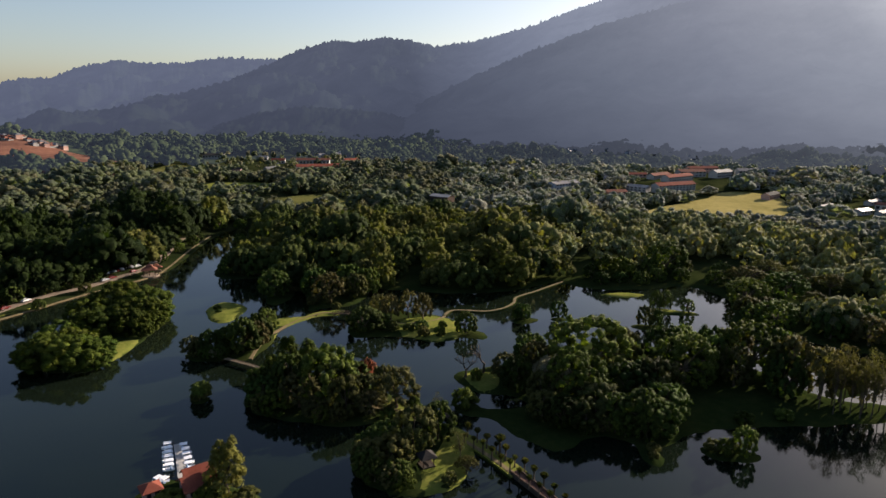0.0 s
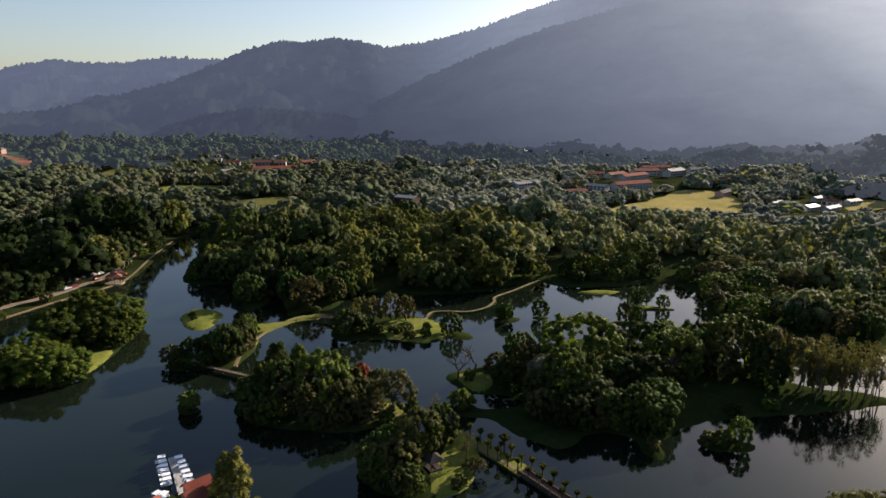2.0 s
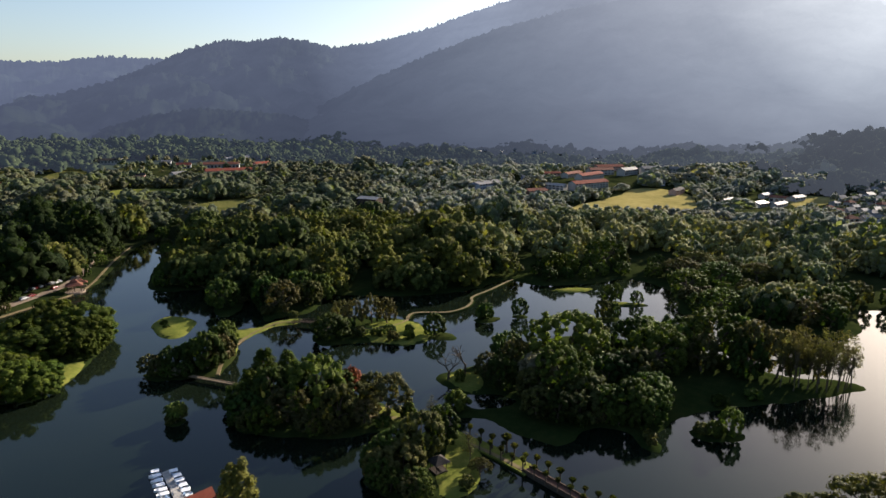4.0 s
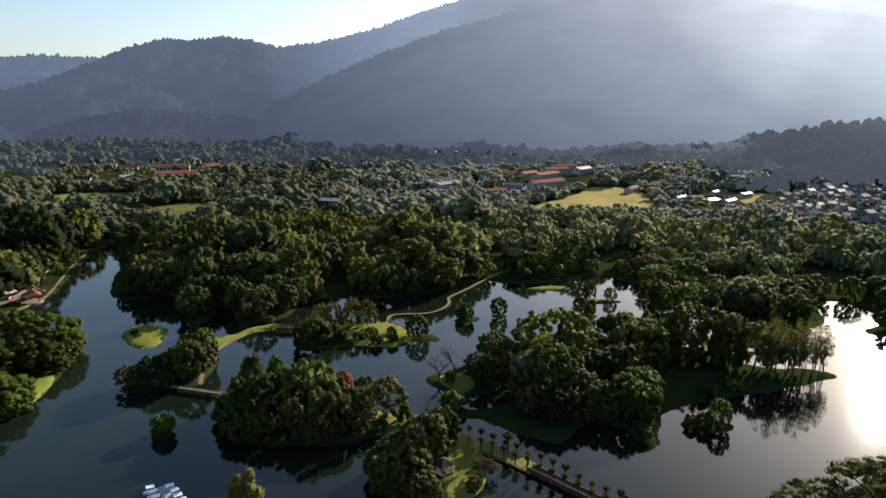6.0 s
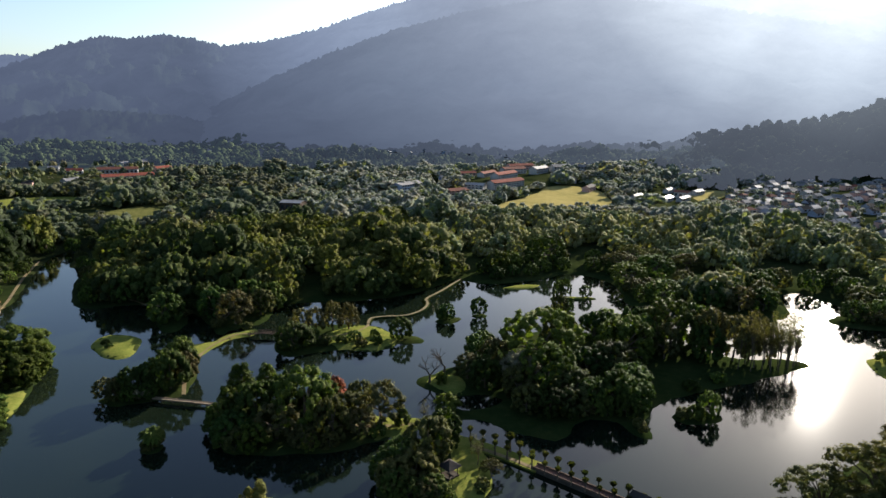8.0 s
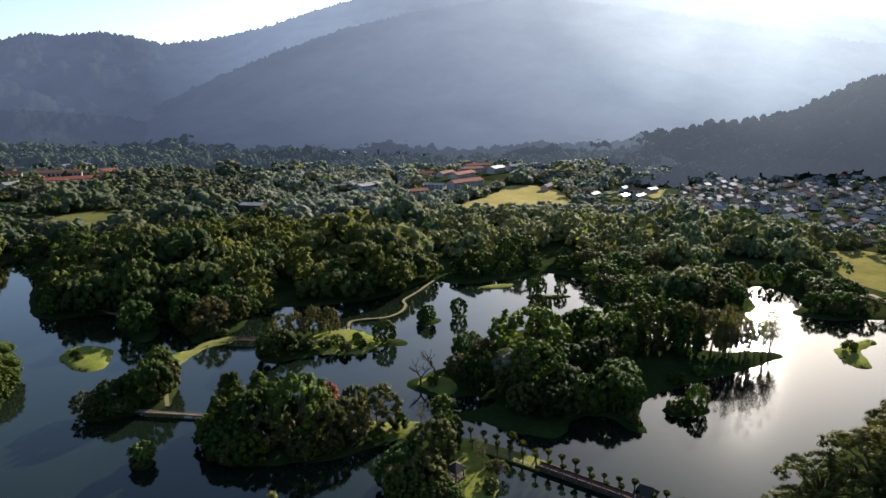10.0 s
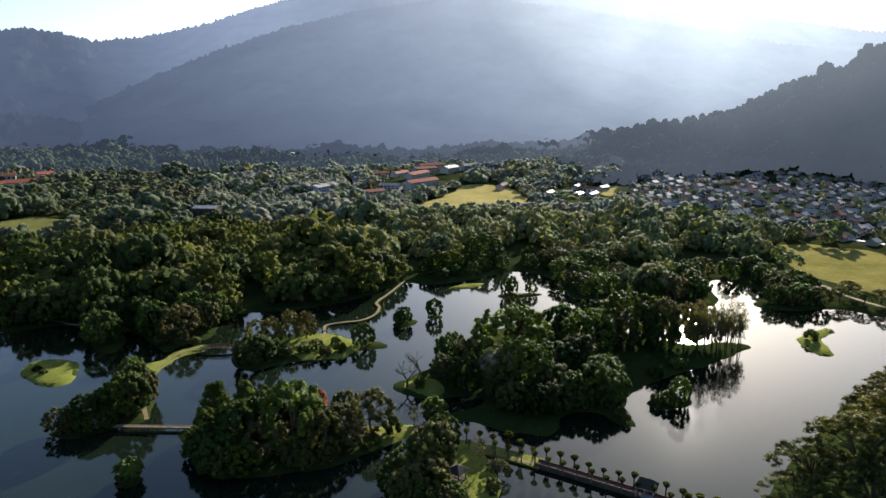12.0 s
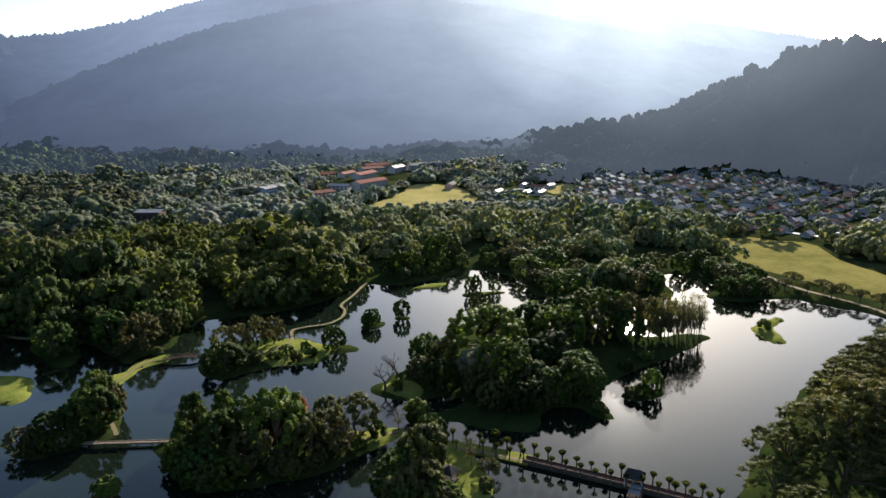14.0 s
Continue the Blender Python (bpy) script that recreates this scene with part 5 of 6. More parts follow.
for x in (-2.2, 0, 2.2):
    for y in (-1.9, 1.9):
        part("post", box_bm((0.22, 0.22, 2.7), (x, y, 1.3), 0, 0.03), gz, PLASTER)
for y in (-1.75, 1.75):
    part("bench", box_bm((4.0, 0.4, 0.45), (0, y, 0.24), 0, 0.03), gz, TIMBER_DARK)
annex = thing("landing_stage", "low landing stage with pale sheet roofs beside the gazebo", "jetty", at=pose(28.0, 112.6, 0.0, 0, 0, 31))
part("deck", box_bm((4.2, 3.2, 0.25), (0, 0, 0.75)), annex, TIMBER_DARK)
for x in (-1.1, 1.2):
    part("roof_sheet", box_bm((1.9, 2.6, 0.08), (x, 0, 2.35), 0, 0.0, 0.98), annex, ROOF_GREY, "pale sheet roof")
    for sx in (-0.8, 0.8):
        for sy in (-1.1, 1.1):
            part("post", tube(bmesh.new(), [(x + sx, sy, -1.5), (x + sx, sy, 2.3)], [0.06, 0.06], 6), annex, TIMBER_DARK)


# ---- roofs ----
def gable_bm(length, width, rise, z, over=0.6, thick=0.18):
    """A gabled roof slab, ridge along x."""
    bm = bmesh.new()
    L, W = length / 2 + over, width / 2 + over
    drop = rise * over / (width / 2)
    rows = []
    for x in (-L, L):
        rows.append([bm.verts.new((x, y, h)) for y, h in ((-W, z - drop), (0, z + rise), (W, z - drop), (W, z - drop - thick), (0, z + rise - thick), (-W, z - drop - thick))])
    for k in range(6):
        bm.faces.new((rows[0][k], rows[0][(k + 1) % 6], rows[1][(k + 1) % 6], rows[1][k]))
    for r in rows:
        bm.faces.new((r[0], r[1], r[4], r[5]))
        bm.faces.new((r[1], r[2], r[3], r[4]))
    bmesh.ops.recalc_face_normals(bm, faces=bm.faces)
    return bm


def gabled_wall_bm(length, width, height, rise):
    bm = bmesh.new()
    rows = []
    for x in (-length / 2, length / 2):
        rows.append([bm.verts.new((x, y, h)) for y, h in ((-width / 2, -1.5), (width / 2, -1.5), (width / 2, height), (0, height + rise - 0.2), (-width / 2, height))])
    for k in range(5):
        bm.faces.new((rows[0][k], rows[0][(k + 1) % 5], rows[1][(k + 1) % 5], rows[1][k]))
    bm.faces.new(rows[0][::-1])
    bm.faces.new(rows[1])
    bmesh.ops.recalc_face_normals(bm, faces=bm.faces)
    return bm


def hip_bm(length, width, rise, z, over=0.6, thick=0.2):
    bm = bmesh.new()
    L, W = length / 2 + over, width / 2 + over
    r = max(L - W, 0.3)
    lo = [bm.verts.new((x, y, z - thick)) for x, y in ((-L, -W), (L, -W), (L, W), (-L, W))]
    hi = [bm.verts.new((x, y, z)) for x, y in ((-L, -W), (L, -W), (L, W), (-L, W))]
    t = [bm.verts.new((-r, 0, z + rise)), bm.verts.new((r, 0, z + rise))]
    for f in ((hi[0], hi[1], t[1], t[0]), (hi[2], hi[3], t[0], t[1]), (hi[1], hi[2], t[1]), (hi[3], hi[0], t[0]), lo[::-1]):
        bm.faces.new(f)
    for k in range(4):
        bm.faces.new((lo[k], lo[(k + 1) % 4], hi[(k + 1) % 4], hi[k]))
    bmesh.ops.recalc_face_normals(bm, faces=bm.faces)
    return bm


def building(name, label, cat, x, y, turn, length, width, height, rise, wall_mat, roof_mat, storeys=1, hip=False, group="", at=None):
    z = float(land_height(np.array([x]), np.array([y]))[0])
    ob = thing(name, label, cat, group, at or pose(x, y, z, 0, 0, turn))
    wall = part("wall", box_bm((length, width, height + 1.5), (0, 0, height / 2 - 0.75)) if hip else gabled_wall_bm(length, width, height, rise), ob, wall_mat)
    part("roof", hip_bm(length, width, rise, height) if hip else gable_bm(length, width, rise, height), ob, roof_mat)
    per = height / storeys
    count = max(2, int(length / 4.2))
    for s in range(storeys):
        for k in range(count):
            for side in (-1, 1):
                part("window", box_bm((length / count * 0.55, 0.10, per * 0.42), ((k + 0.5) * length / count - length / 2, side * (width / 2 + 0.03), per * (s + 0.55))), wall, GLASS_DARK)
    return ob


# boathouse, jetty and pedal boats at the near shore
bh = building("boathouse", "red-tiled boathouse on the lake shore with salmon walls", "boathouse", -54.3, 129.0, 38, 6.6, 5.4, 2.9, 1.9, PLASTER_PINK, ROOF_RED)
bh2 = building("boathouse_annex", "low annex with a red-tiled roof beside the boathouse", "building", -56.6, 133.6, 38, 5.0, 3.6, 2.6, 1.5, PLASTER_PINK, ROOF_RED)
bh3 = building("kiosk", "small pink kiosk with red roof by the boathouse", "kiosk", -64.0, 127.0, 38, 3.4, 3.4, 2.3, 1.2, PLASTER_PINK, ROOF_RED, hip=True)
jetty = thing("boat_jetty", "floating grey jetty with moored pedal boats", "jetty")
jl = np.array([(-60.0, 134.0), (-63.7, 142), (-67.6, 150)])
part("walkway", strip_bm(jl, 1.9, 0.55, 0.35), jetty, CONCRETE, "grey walkway")
for p in jl:
    for s in (-1.0, 1.0):
        part("pile", tube(bmesh.new(), [(p[0] + s, p[1], -2), (p[0] + s, p[1], 1.1)], [0.1, 0.1], 6), jetty, TIMBER_DARK)


def pedal_boat(at):
    ob = thing("pedal_boat", "white pedal boat with a flat canopy moored at the jetty", "boat", "pedal boats at the jetty", at)
    bm = bmesh.new()
    secs = [(-1.25, 0.45, 0.30), (-0.9, 0.68, 0.42), (0.3, 0.72, 0.46), (0.9, 0.55, 0.50), (1.35, 0.12, 0.62)]
    rows = [[bm.verts.new(v) for v in ((x, -w, h), (x, -w * 0.7, -0.1), (x, w * 0.7, -0.1), (x, w, h), (x, w * 0.8, h - 0.12), (x, -w * 0.8, h - 0.12))] for x, w, h in secs]
    for r0, r1 in zip(rows, rows[1:]):
        for k in range(6):
            bm.faces.new((r0[k], r0[(k + 1) % 6], r1[(k + 1) % 6], r1[k]))
    bm.faces.new(rows[0][::-1])
    bm.faces.new(rows[-1])
    bmesh.ops.recalc_face_normals(bm, faces=bm.faces)
    part("hull", bm, ob, BOAT_WHITE)
    part("seat", box_bm((0.45, 1.1, 0.5), (-0.45, 0, 0.55), 0, 0.06), ob, BOAT_BLUE, "blue bench seat")
    part("canopy", box_bm((1.9, 1.5, 0.08), (-0.15, 0, 1.65), 0, 0.03, 0.9), ob, BOAT_WHITE)
    for x in (-0.95, 0.65):
        for y in (-0.6, 0.6):
            part("canopy_post", tube(bmesh.new(), [(x, y, 0.35), (x, y, 1.63)], [0.03, 0.03], 5), ob, BOAT_WHITE)
    return ob


boat = None
dice = np.random.default_rng(12)
for x, y, r in ((-69.7, 148.6, 200), (-68.7, 146.5, 205), (-67.8, 144.5, 198), (-66.9, 142.5, 204), (-65.9, 140.5, 201), (-65.1, 138.7, 207), (-65.2, 148.3, 18), (-63.8, 146.0, 30), (-62.9, 144.0, 22),
                (-61.6, 141.8, 26), (-60.6, 139.6, 20), (-65.2, 133.3, 60), (-63.6, 133.0, 72)):
    at = pose(x, y, 0.02, 0, 0, r + float(dice.uniform(-5, 5)))
    boat = pedal_boat(at) if boat is None else copy_thing(boat, at)

# jetty pavilion on the west shore
pav = thing("jetty_pavilion", "brown-roofed pavilion on a round stone landing by the road", "pavilion", at=pose(-150.0, 318.5, 0.0, 0, 0, 20))
part("landing", tube(bmesh.new(), [(0, 0, -2.0), (0, 0, 0.55), (0, 0, 0.7)], [4.6, 4.6, 4.4], 24), pav, ASPHALT, "worn stone landing")
proof = part("roof", hip_bm(6.0, 4.6, 1.9, 3.6, 0.7), pav, ROOF_RUST, "red-tiled hip roof")
part("upper_roof", hip_bm(2.6, 1.6, 1.0, 5.3, 0.3), proof, ROOF_RUST)
for x in (-2.7, 0, 2.7):
    for y in (-2.0, 2.0):
        part("post", tube(bmesh.new(), [(x, y, 0.8), (x, y, 3.6)], [0.15, 0.15], 8), pav, TIMBER_DARK)
for k in range(14):
    a = math.tau * k / 20 - 2.4
    part("railing_post", box_bm((0.12, 0.12, 0.9), (4.2 * math.cos(a), 4.2 * math.sin(a), 1.1)), pav, TIMBER_DARK)
for x, y, r in ((-148.5, 326.5, 15), (-151.5, 329.5, 30), (-153, 322, 10)):
    st = thing("market_stall", "small stall under a red canvas awning", "stall", "stalls by the landing", pose(x, y, float(land_height(np.array([x]), np.array([y]))[0]), 0, 0, r))
    part("awning", hip_bm(2.6, 2.2, 0.9, 2.2, 0.2, 0.08), st, ROOF_RUST, "red awning")
    part("counter", box_bm((2.2, 0.6, 0.95), (0, -0.7, 0.47), 0, 0.03), st, PLANK)
    for sx in (-1.2, 1.2):
        for sy in (-1.0, 1.0):
            part("pole", tube(bmesh.new(), [(sx, sy, 0), (sx, sy, 2.2)], [0.04, 0.04], 5), st, TIMBER_DARK)


# ---- parked cars ----
def car(paint, at, label):
    ob = thing("car", label, "car", "cars along the lakeside road", at)
    bm = bmesh.new()
    prof = [(-2.1, 0.45), (-2.15, 0.85), (-1.75, 1.0), (-1.25, 1.42), (0.35, 1.45), (1.05, 0.98), (1.95, 0.86), (2.15, 0.6), (2.1, 0.3), (-2.05, 0.3)]
    rows = [[bm.verts.new((x, s * (0.84 if z < 1.05 else 0.68), z)) for x, z in prof] for s in (-1, 1)]
    for k in range(len(prof)):
        bm.faces.new((rows[0][k], rows[0][(k + 1) % len(prof)], rows[1][(k + 1) % len(prof)], rows[1][k]))
    bm.faces.new(rows[0][::-1])
    bm.faces.new(rows[1])
    bmesh.ops.recalc_face_normals(bm, faces=bm.faces)
    bmesh.ops.bevel(bm, geom=list(bm.edges), offset=0.05, segments=1, affect="EDGES")
    part("body", bm, ob, paint)
    for s in (-0.79, 0.79):
        part("side_window", box_bm((1.9, 0.06, 0.36), (-0.35, s * 0.97, 1.2)), ob, GLASS_DARK)
    part("windscreen", box_bm((0.06, 1.25, 0.55), (0.74, 0, 1.21)), ob, GLASS_DARK)
    for x in (-1.3, 1.3):
        for s in (-0.8, 0.8):
            w = part("wheel", tube(bmesh.new(), [(x, s - 0.1, 0.32), (x, s + 0.1, 0.32)], [0.32, 0.32], 12), ob, RUBBER)
            part("rim", tube(bmesh.new(), [(x, s - 0.11, 0.32), (x, s + 0.11, 0.32)], [0.19, 0.19], 8), w, CAR_PAINTS[1])
    return ob


cars = {}
dice = np.random.default_rng(14)
spots = [(-171.5 + 0.85 * k * 1.1, 316.5 + 1.9 * k, 150) for k in range(10)] + [(-164.5, 309, 65), (-166, 305, 65), (-160, 322, 72), (-184.5, 259, 70), (-182.6, 270, 72), (-160.5, 352, 98), (-158.5, 341, 92)]
for x, y, r in spots:
    k = int(dice.choice([0, 0, 1, 1, 2, 3]))
    z = float(land_height(np.array([x]), np.array([y]))[0])
    at = pose(x, y, z + 0.10, 0, 0, r + float(dice.uniform(-4, 4)))
    if k in cars:
        copy_thing(cars[k], at)
    else:
        cars[k] = car(CAR_PAINTS[k], at, ("white", "silver", "black", "red")[k] + " saloon car parked by the lakeside road")


# ---- clearings, fields and the buildings of the valley ----
def patch(name, outline, material, label, category, lift=0.35):
    """A level-edged sheet laid over the land inside an outline."""
    o = rounded(outline, 3)
    c = o.mean(0)
    o = c + (o - c) * (1 + 0.07 * wave_noise(o[:, 0], o[:, 1], 9 if lift < 0.2 else 60, 41, 3))[:, None]
    ks = np.array([1.0, 0.85, 0.7, 0.55, 0.4, 0.25, 0.12])
    pts = np.concatenate([c + (o - c) * k for k in ks] + [c[None]])
    n_ = len(o)
    z = land_height(pts[:, 0], pts[:, 1]) + lift
    z[:n_] -= lift + min(lift, 0.3)
    q = [(r * n_ + i, r * n_ + (i + 1) % n_, (r + 1) * n_ + (i + 1) % n_, (r + 1) * n_ + i) for r in range(len(ks) - 1) for i in range(n_)]
    t = [((len(ks) - 1) * n_ + i, (len(ks) - 1) * n_ + (i + 1) % n_, len(pts) - 1) for i in range(n_)]
    return tagged(new(name, poly_mesh(name, np.column_stack([pts, z]), [np.array(q), np.array(t)], material, smooth=True)), label, category, kind="structure")


# paler lawn laid where sun strikes the shores: light painted as colour
for name, outline in (
        ("green_islet", [(-103, 268), (-98, 276), (-88, 272), (-82, 262), (-85, 246), (-92, 245), (-100, 256)]), ("bamboo_isle", [(-112.5, 226), (-110.5, 216), (-112, 205), (-118, 203), (-121, 210), (-119, 222)]),
        ("round_isle", [(-16, 233), (-4, 225), (6, 229), (9, 237), (5, 250), (-1, 256), (-12, 254), (-20, 244)]), ("plank_isle", [(-62, 226), (-70, 246), (-63, 254), (-50, 262), (-42, 262), (-43, 257), (-53, 254), (-58, 247), (-62, 238)]),
        ("near_isle", [(-15, 177), (-9, 176), (1, 171), (3, 167.5), (-4, 165), (-11, 163), (-17, 165)]), ("pier_isle", [(4, 162), (10, 153), (8, 143), (5, 132), (-4, 128), (-5, 138), (-1, 148)]),
        ("point", [(7, 195), (8, 190), (13, 182), (18, 186), (18, 195), (12, 198)]), ("star_islet", [(157, 166), (167, 168), (182, 169), (181, 163), (168, 161), (163, 155), (155, 148), (149, 150), (153, 160)]),
        ("pond_lawn", [(73, 290), (84, 295), (96, 291), (86, 285)]), ("east_bank", [(118, 121), (135, 125.5), (152, 126.5), (170, 129), (165, 122), (145, 119), (125, 115)]),
        ("west_verge", [(-186, 243), (-172, 270), (-163, 289), (-152.5, 309), (-154, 306), (-166, 284), (-178, 258)]), ("pond_bar", [(91, 268), (103, 265), (108, 262), (95, 263)])):
    patch("lawn_" + name, outline, LAWN, "mown lawn at the water's edge in a painted sunlit tone", "lawn", 0.07)
patch("school_field", [(160, 520), (190, 485), (240, 480), (285, 520), (312, 570), (338, 640), (292, 650), (250, 612)], FIELD, "sunlit dry school playing field", "field")
patch("east_field", [(318, 282), (345, 245), (312, 205), (290, 165), (262, 140), (236, 150), (240, 185), (250, 225), (285, 265)], MEADOW, "open yellow-green grass field by the lake", "field")
patch("hillside_meadow", [(-225, 620), (-175, 640), (-195, 725), (-250, 720), (-255, 665)], LAWN, "grassy clearing among the trees", "meadow")
patch("wood_clearing", [(-150, 540), (-85, 515), (-80, 560), (-125, 630), (-150, 600)], GLADE, "dry grass clearing in the wood", "meadow")
patch("far_meadow", [(-480, 960), (-420, 960), (-400, 1010), (-440, 1060), (-480, 1030)], LAWN, "terraced green meadow below the foothills", "meadow")
patch("town_meadow", [(-365, 780), (-330, 775), (-335, 850), (-360, 850)], GLADE, "dry grass clearing by the town", "meadow")
patch("sheds_lawn", [(376, 518), (408, 522), (454, 562), (440, 582), (408, 570)], FIELD, "sunlit grass beside the sheds", "field")
patch("east_lawn", [(146, 262), (172, 252), (186, 272), (168, 292), (150, 280)], LAWN, "sunlit lawn beside the far pond", "lawn")
patch("red_slope", [(-900, 1000), (-760, 930), (-610, 905), (-500, 890), (-435, 868), (-440, 888), (-500, 945), (-560, 1010), (-680, 1100), (-800, 1170), (-920, 1130)], RED_EARTH, "bare red earth of a building site on the hill", "slope", 1.2)

building("market_hall", "open hall with a white sheet roof among the trees", "hall", -1, 553, -32, 18, 12, 9.0, 1.4, TIMBER_DARK, ROOF_WHITE)
for x, y, turn, ln, wd, ht, ri, wm, rm, st in [
        (197, 648, -45, 26, 12, 6.5, 2.2, PLASTER, ROOF_WHITE, 2), (166, 618, 12, 24, 12, 6.5, 2.5, PLASTER_PINK, ROOF_RUST, 2), (232, 647, 26, 58, 12, 9.0, 3.2, PLASTER, ROOF_RED, 3), (260, 716, 37, 54, 12, 7.5, 3.0, PLASTER, ROOF_RED, 2),
        (292, 762, 8, 38, 14, 9.0, 2.8, PLASTER, ROOF_RUST, 2), (324, 810, 10, 46, 12, 8.0, 3.0, PLASTER_PINK, ROOF_RED, 2), (245, 733, 40, 40, 10, 6.0, 2.6, PLASTER, ROOF_RUST, 2), (224, 746, 5, 24, 10, 5.0, 2.4, PLASTER_PINK, ROOF_RED, 1)]:
    building("school_block", "long school block with gabled red or pale roof", "school", x, y, turn, ln * 0.85, wd * 0.9, ht * 0.72, ri * 0.8, wm, rm, st, group="school blocks")
for x, y, turn, ln, wd, ht, ri, wm, rm, st in [
        (324, 753, 35, 32, 11, 6.5, 2.6, PLASTER, ROOF_GREY, 2), (357, 758, 5, 26, 11, 7.0, 2.6, PLASTER, ROOF_GREY, 2), (372, 736, -60, 20, 10, 7.0, 2.4, PLASTER, ROOF_GREY, 2), (317, 672, 0, 24, 10, 5.0, 2.2, PLASTER_BLUE, ROOF_WHITE, 1),
        (313, 612, 44, 26, 8, 5.0, 1.8, PLASTER_PINK, ROOF_DARK, 2), (117, 630, 38, 34, 14, 11.0, 2.0, PLASTER_BLUE, ROOF_GREY, 4), (191, 711, 0, 26, 9, 4.5, 2.0, PLASTER_BLUE, ROOF_GREY, 1), (240, 1004, -40, 48, 14, 9.0, 2.0, PLASTER, ROOF_WHITE, 2)]:
    building("valley_house", "pale two-storey building with a sheet roof", "building", x, y, turn, ln, wd, ht, ri, wm, rm, st, group="buildings near the school")
for x, y, turn, ln, wd, ht, ri, rm in [(332, 553, 37, 22, 6, 3.5, 1.4, ROOF_GREY), (388, 577, 33, 20, 6, 3.5, 1.4, ROOF_GREY), (345, 525, 30, 17, 9, 4, 1.6, ROOF_WHITE), (362, 521, 33, 24, 6, 3.5, 1.4, ROOF_GREY), (376, 541, -55, 14, 9, 6, 1.5, ROOF_RUST), (404, 553, 24, 18, 7, 4, 1.6, ROOF_GREY)]:
    building("workshop_shed", "long workshop shed with a shining sheet roof", "shed", x, y, turn, ln, wd, ht, ri, PLASTER, rm, group="workshop sheds")
for x, y, turn, ln, wd, ht, ri, wm, rm in [
        (-164, 843, 20, 56, 14, 7, 2.6, PLASTER_PINK, ROOF_RED), (-185, 917, 4, 46, 13, 7, 2.6, PLASTER, ROOF_RUST), (-233, 912, 3, 18, 11, 6, 2.6, PLASTER, ROOF_RED), (-219, 824, 50, 20, 10, 6, 2.4, PLASTER, ROOF_GREY),
        (-336, 940, 5, 34, 12, 5, 2.2, PLASTER, ROOF_DARK), (-263, 946, 5, 12, 10, 7, 2, PLASTER, ROOF_GREY), (-178, 1017, 55, 54, 12, 5, 2, PLASTER, ROOF_GREY), (-150, 1042, 4, 36, 12, 5, 2, PLASTER_BLUE, ROOF_WHITE),
        (-134, 930, 40, 22, 10, 6, 2.4, PLASTER_PINK, ROOF_RED), (-92, 1151, 5, 38, 13, 8, 2.6, PLASTER, ROOF_RUST), (-252, 787, 0, 10, 8, 9, 2, PLASTER_PINK, ROOF_DARK)]:
    building("town_building", "small-town building with a gabled roof among trees", "building", x, y, turn, ln, wd, ht, ri, wm, rm, group="town buildings")
for x, y, turn, ln, wd, ht, ri, wm, rm in [
        (-475, 750, 60, 16, 10, 7, 2.4, PLASTER_PINK, ROOF_RUST), (-433, 652, 35, 20, 11, 7, 2.6, PLASTER, ROOF_GREY), (-391, 697, 35, 24, 9, 6, 2, PLASTER, ROOF_DARK), (-367, 694, 3, 24, 12, 7, 2.6, PLASTER_PINK, ROOF_RED),
        (-360, 640, 70, 9, 8, 9, 2.4, PLASTER, ROOF_RUST), (-377, 613, 5, 8, 7, 8, 2, PLASTER, ROOF_RUST), (-382, 788, 50, 12, 9, 6, 2, PLASTER, ROOF_GREY)]:
    building("hillside_house", "house with pale walls half hidden by trees", "house", x, y, turn, ln, wd, ht, ri, wm, rm, group="houses among the trees")

# village of small houses: a few patterns, repeated along lanes
dice = np.random.default_rng(21)
patterns = {}


def village_house(x, y, turn, k, size):
    wm, rm, hip, h = [(PLASTER, ROOF_GREY, False, 3.6), (PLASTER, ROOF_WHITE, False, 3.4), (PLASTER_PINK, ROOF_GREY, True, 6.2), (PLASTER_BLUE, ROOF_DARK, False, 3.6), (PLASTER, ROOF_RUST, True, 3.6), (PLASTER, ROOF_GREY, True, 3.6)][k]
    z = float(land_height(np.array([x]), np.array([y]))[0])
    at = pose(x, y, z, 0, 0, turn)
    if k in patterns:
        ob = copy_thing(patterns[k], at @ Matrix.Diagonal((size, size, size, 1)))
    else:
        ob = building("village_house", "small plastered house with a sheet-metal roof", "house", x, y, turn, 11, 8, h, 2.4, wm, rm, 2 if h > 5 else 1, hip, "village houses", at)
        patterns[k] = ob
    return ob


village = np.array(CLEAR["village"])
n_houses = 0
for row, base in enumerate(np.arange(225, 640, 18.0)):
    for q in np.arange(270, 760, 15.5):
        x = q + float(dice.uniform(-1.5, 1.5)) - (base - 400) * 0.25
        y = base + float(dice.uniform(-1.5, 1.5)) + (q - 480) * 0.18
        if inside(village, np.array([x]), np.array([y]))[0] and dice.uniform() > 0.22 and n_houses < 298 and land_height(x, y) < 14:
            village_house(x, y, 10 + (90 if dice.uniform() < 0.2 else 0) + float(dice.uniform(-3, 3)), int(dice.choice(6, p=[0.26, 0.22, 0.12, 0.14, 0.10, 0.16])), float(dice.uniform(0.65, 1.0)))
            n_houses += 1
for k in range(34):
    x, y = float(dice.uniform(200, 420)), float(dice.uniform(990, 1160))
    village_house(x, y, float(dice.uniform(0, 180)), int(dice.choice([0, 1, 3, 5])), float(dice.uniform(0.9, 1.2)))
for k in range(30):
    x = float(dice.uniform(-300, 60))
    y = float(dice.uniform(1180, 1400))
    village_house(x, y, float(dice.uniform(0, 180)), int(dice.choice([0, 1, 4, 5])), float(dice.uniform(1.0, 1.5)))
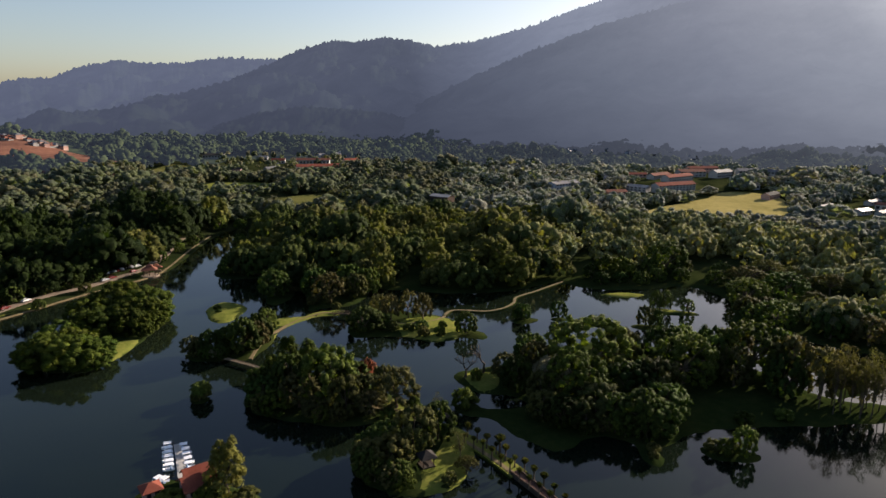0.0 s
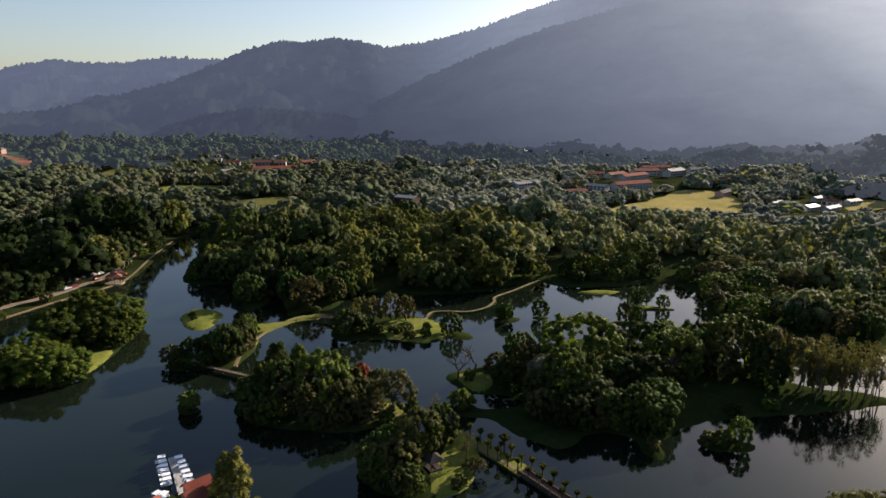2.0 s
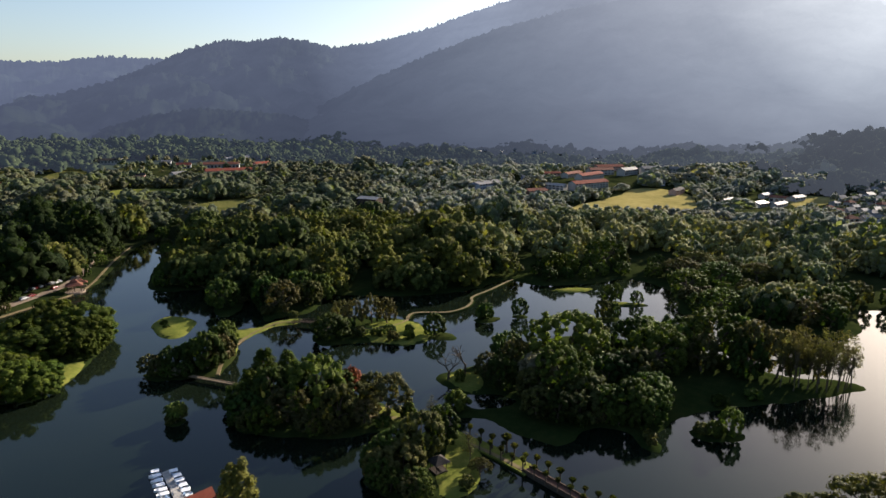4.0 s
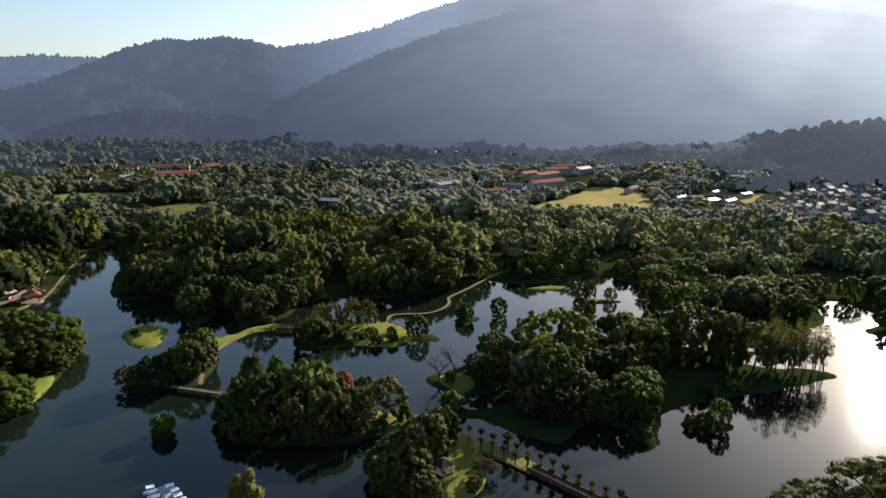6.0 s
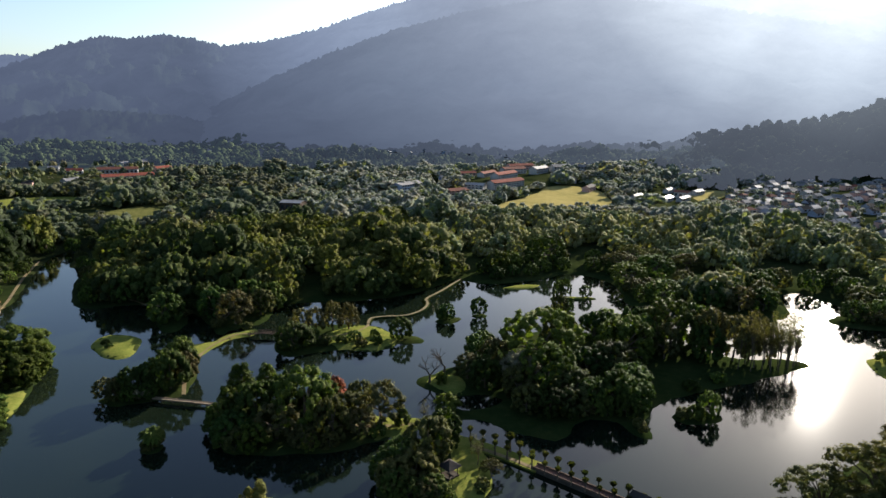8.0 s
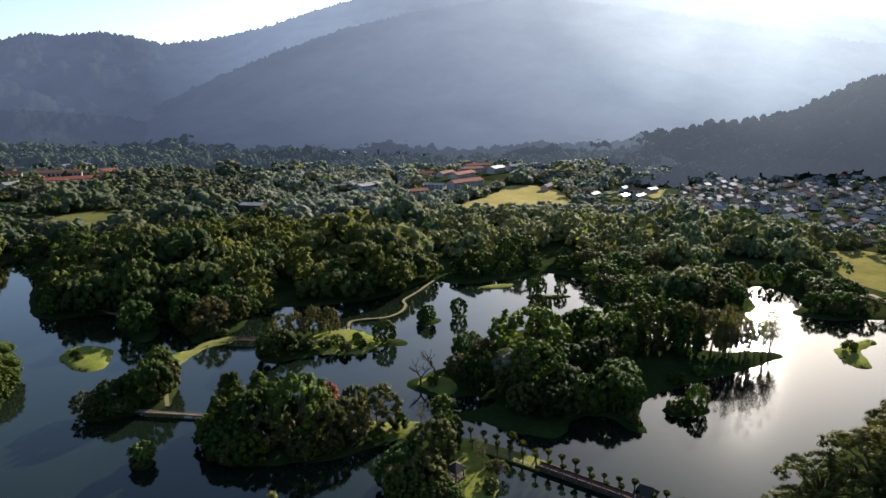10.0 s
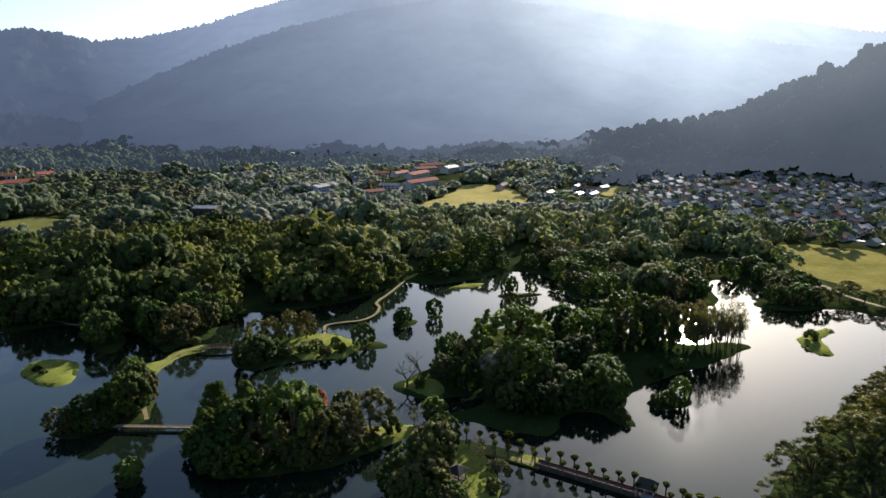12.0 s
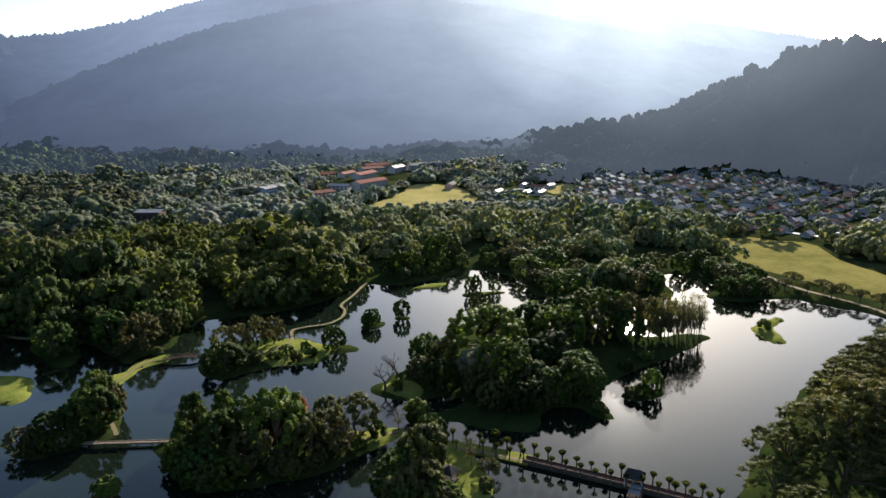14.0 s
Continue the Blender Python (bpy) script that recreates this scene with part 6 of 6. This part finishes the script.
for k in range(30):
    u, v = float(dice.uniform(0, 1)), float(dice.uniform(0, 1))
    village_house(-860 + 250 * u, 1120 - 130 * u + 60 * v, -28 + float(dice.uniform(-6, 6)), int(dice.choice([1, 2, 4, 4])), float(dice.uniform(0.9, 1.3)))
lane = smooth_line([(362, 330), (364, 300), (366, 268), (372, 238), (390, 205)])
setting("village_lane", strip_bm(lane, 5.0, land_height(lane[:, 0], lane[:, 1]) + 0.5, 1.0), CONCRETE, "pale lane along the edge of the village", "road")

# ---- small things on the islands ----
def bare_tree(x, y, height, seed):
    g = np.random.default_rng(seed)
    z = max(float(land_height(np.array([x]), np.array([y]))[0]), 0)
    ob = thing("dead_tree", "bare leafless forked tree on a grassy point", "tree", "bare trees on the point", pose(x, y, z))
    limbs = []

    def grow(p, d, length, r, depth, bm):
        q = p + d * length
        m = (p + q) / 2 + Vector(g.normal(0, length * 0.07, 3))
        tube(bm, [p, m, q], [r, r * 0.82, r * 0.62], 6)
        if depth:
            for _ in range(2 if depth < 3 else 3):
                nd = (d + Vector(g.normal(0, 0.48, 3)) + Vector((0, 0, 0.15))).normalized()
                grow(q, nd, length * float(g.uniform(0.6, 0.85)), r * 0.6, depth - 1, bm)

    bm = bmesh.new()
    tube(bm, [(0, 0, -0.4), (0.1, 0, height * 0.15), (0.25, 0.05, height * 0.3)], [0.46, 0.38, 0.32], 8)
    part("trunk", bm, ob, BARK)
    for k in range(3):
        bm = bmesh.new()
        a = g.uniform(0, math.tau)
        grow(Vector((0.25, 0.05, height * 0.28)), Vector((math.cos(a) * 0.6, math.sin(a) * 0.6, 0.8)).normalized(), height * 0.27, 0.27, 3, bm)
        part("limb", bm, ob, BARK)


bare_tree(7.5, 193.0, 8.5, 61)
bare_tree(13.5, 196.5, 11.0, 62)
clump_crown, clump_trunk = palm_meshes(450, 4.2, 2.3, 60, 0.75, LEAF_MID, 0.14)
pc = None
for dx, dy, s in ((0, 0, 1.15), (1.3, 0.5, 0.95), (-1.2, 0.7, 1.0), (0.2, -1.2, 0.9), (0.4, 1.6, 1.05)):
    at = pose(-71.5 + dx, 176.5 + dy, 0.25, 0, 0, dx * 90) @ Matrix.Diagonal((s, s, s, 1))
    if pc is None:
        pc = thing("islet_palm", "bushy dark-green palm on a tiny islet", "palm", "palms on the islet", at)
        part("trunk", clump_trunk, pc)
        part("crown", clump_crown, pc)
    else:
        copy_thing(pc, Matrix.Identity(4)).matrix_basis = at

# small dark hut on the lawn by the pier
hut = thing("garden_hut", "small open garden hut with a dark pyramid roof", "hut", at=pose(-3.6, 140.5, float(land_height(np.array([-3.6]), np.array([140.5]))[0]), 0, 0, 25))
part("floor_slab", box_bm((3.4, 3.4, 0.3), (0, 0, 0.10), bevel=0.03), hut, STAINED)
for sx in (-1.35, 1.35):
    for sy in (-1.35, 1.35):
        part("post", box_bm((0.16, 0.16, 2.3), (sx, sy, 1.38)), hut, TIMBER_DARK)
for s in (-1.2, 1.2):
    part("bench", box_bm((0.45, 2.2, 0.08), (s, 0, 0.70), bevel=0.02), hut, TIMBER_DARK)
roof_bm = bmesh.new()
add_box(roof_bm, (4.3, 4.3, 1.3), (0, 0, 3.15), taper=0.08)
part("roof", roof_bm, hut, ROOF_DARK, "dark tiled pyramid roof")
part("finial", tube(bmesh.new(), [(0, 0, 3.7), (0, 0, 4.1)], [0.10, 0.05], 6), hut, TIMBER_DARK)
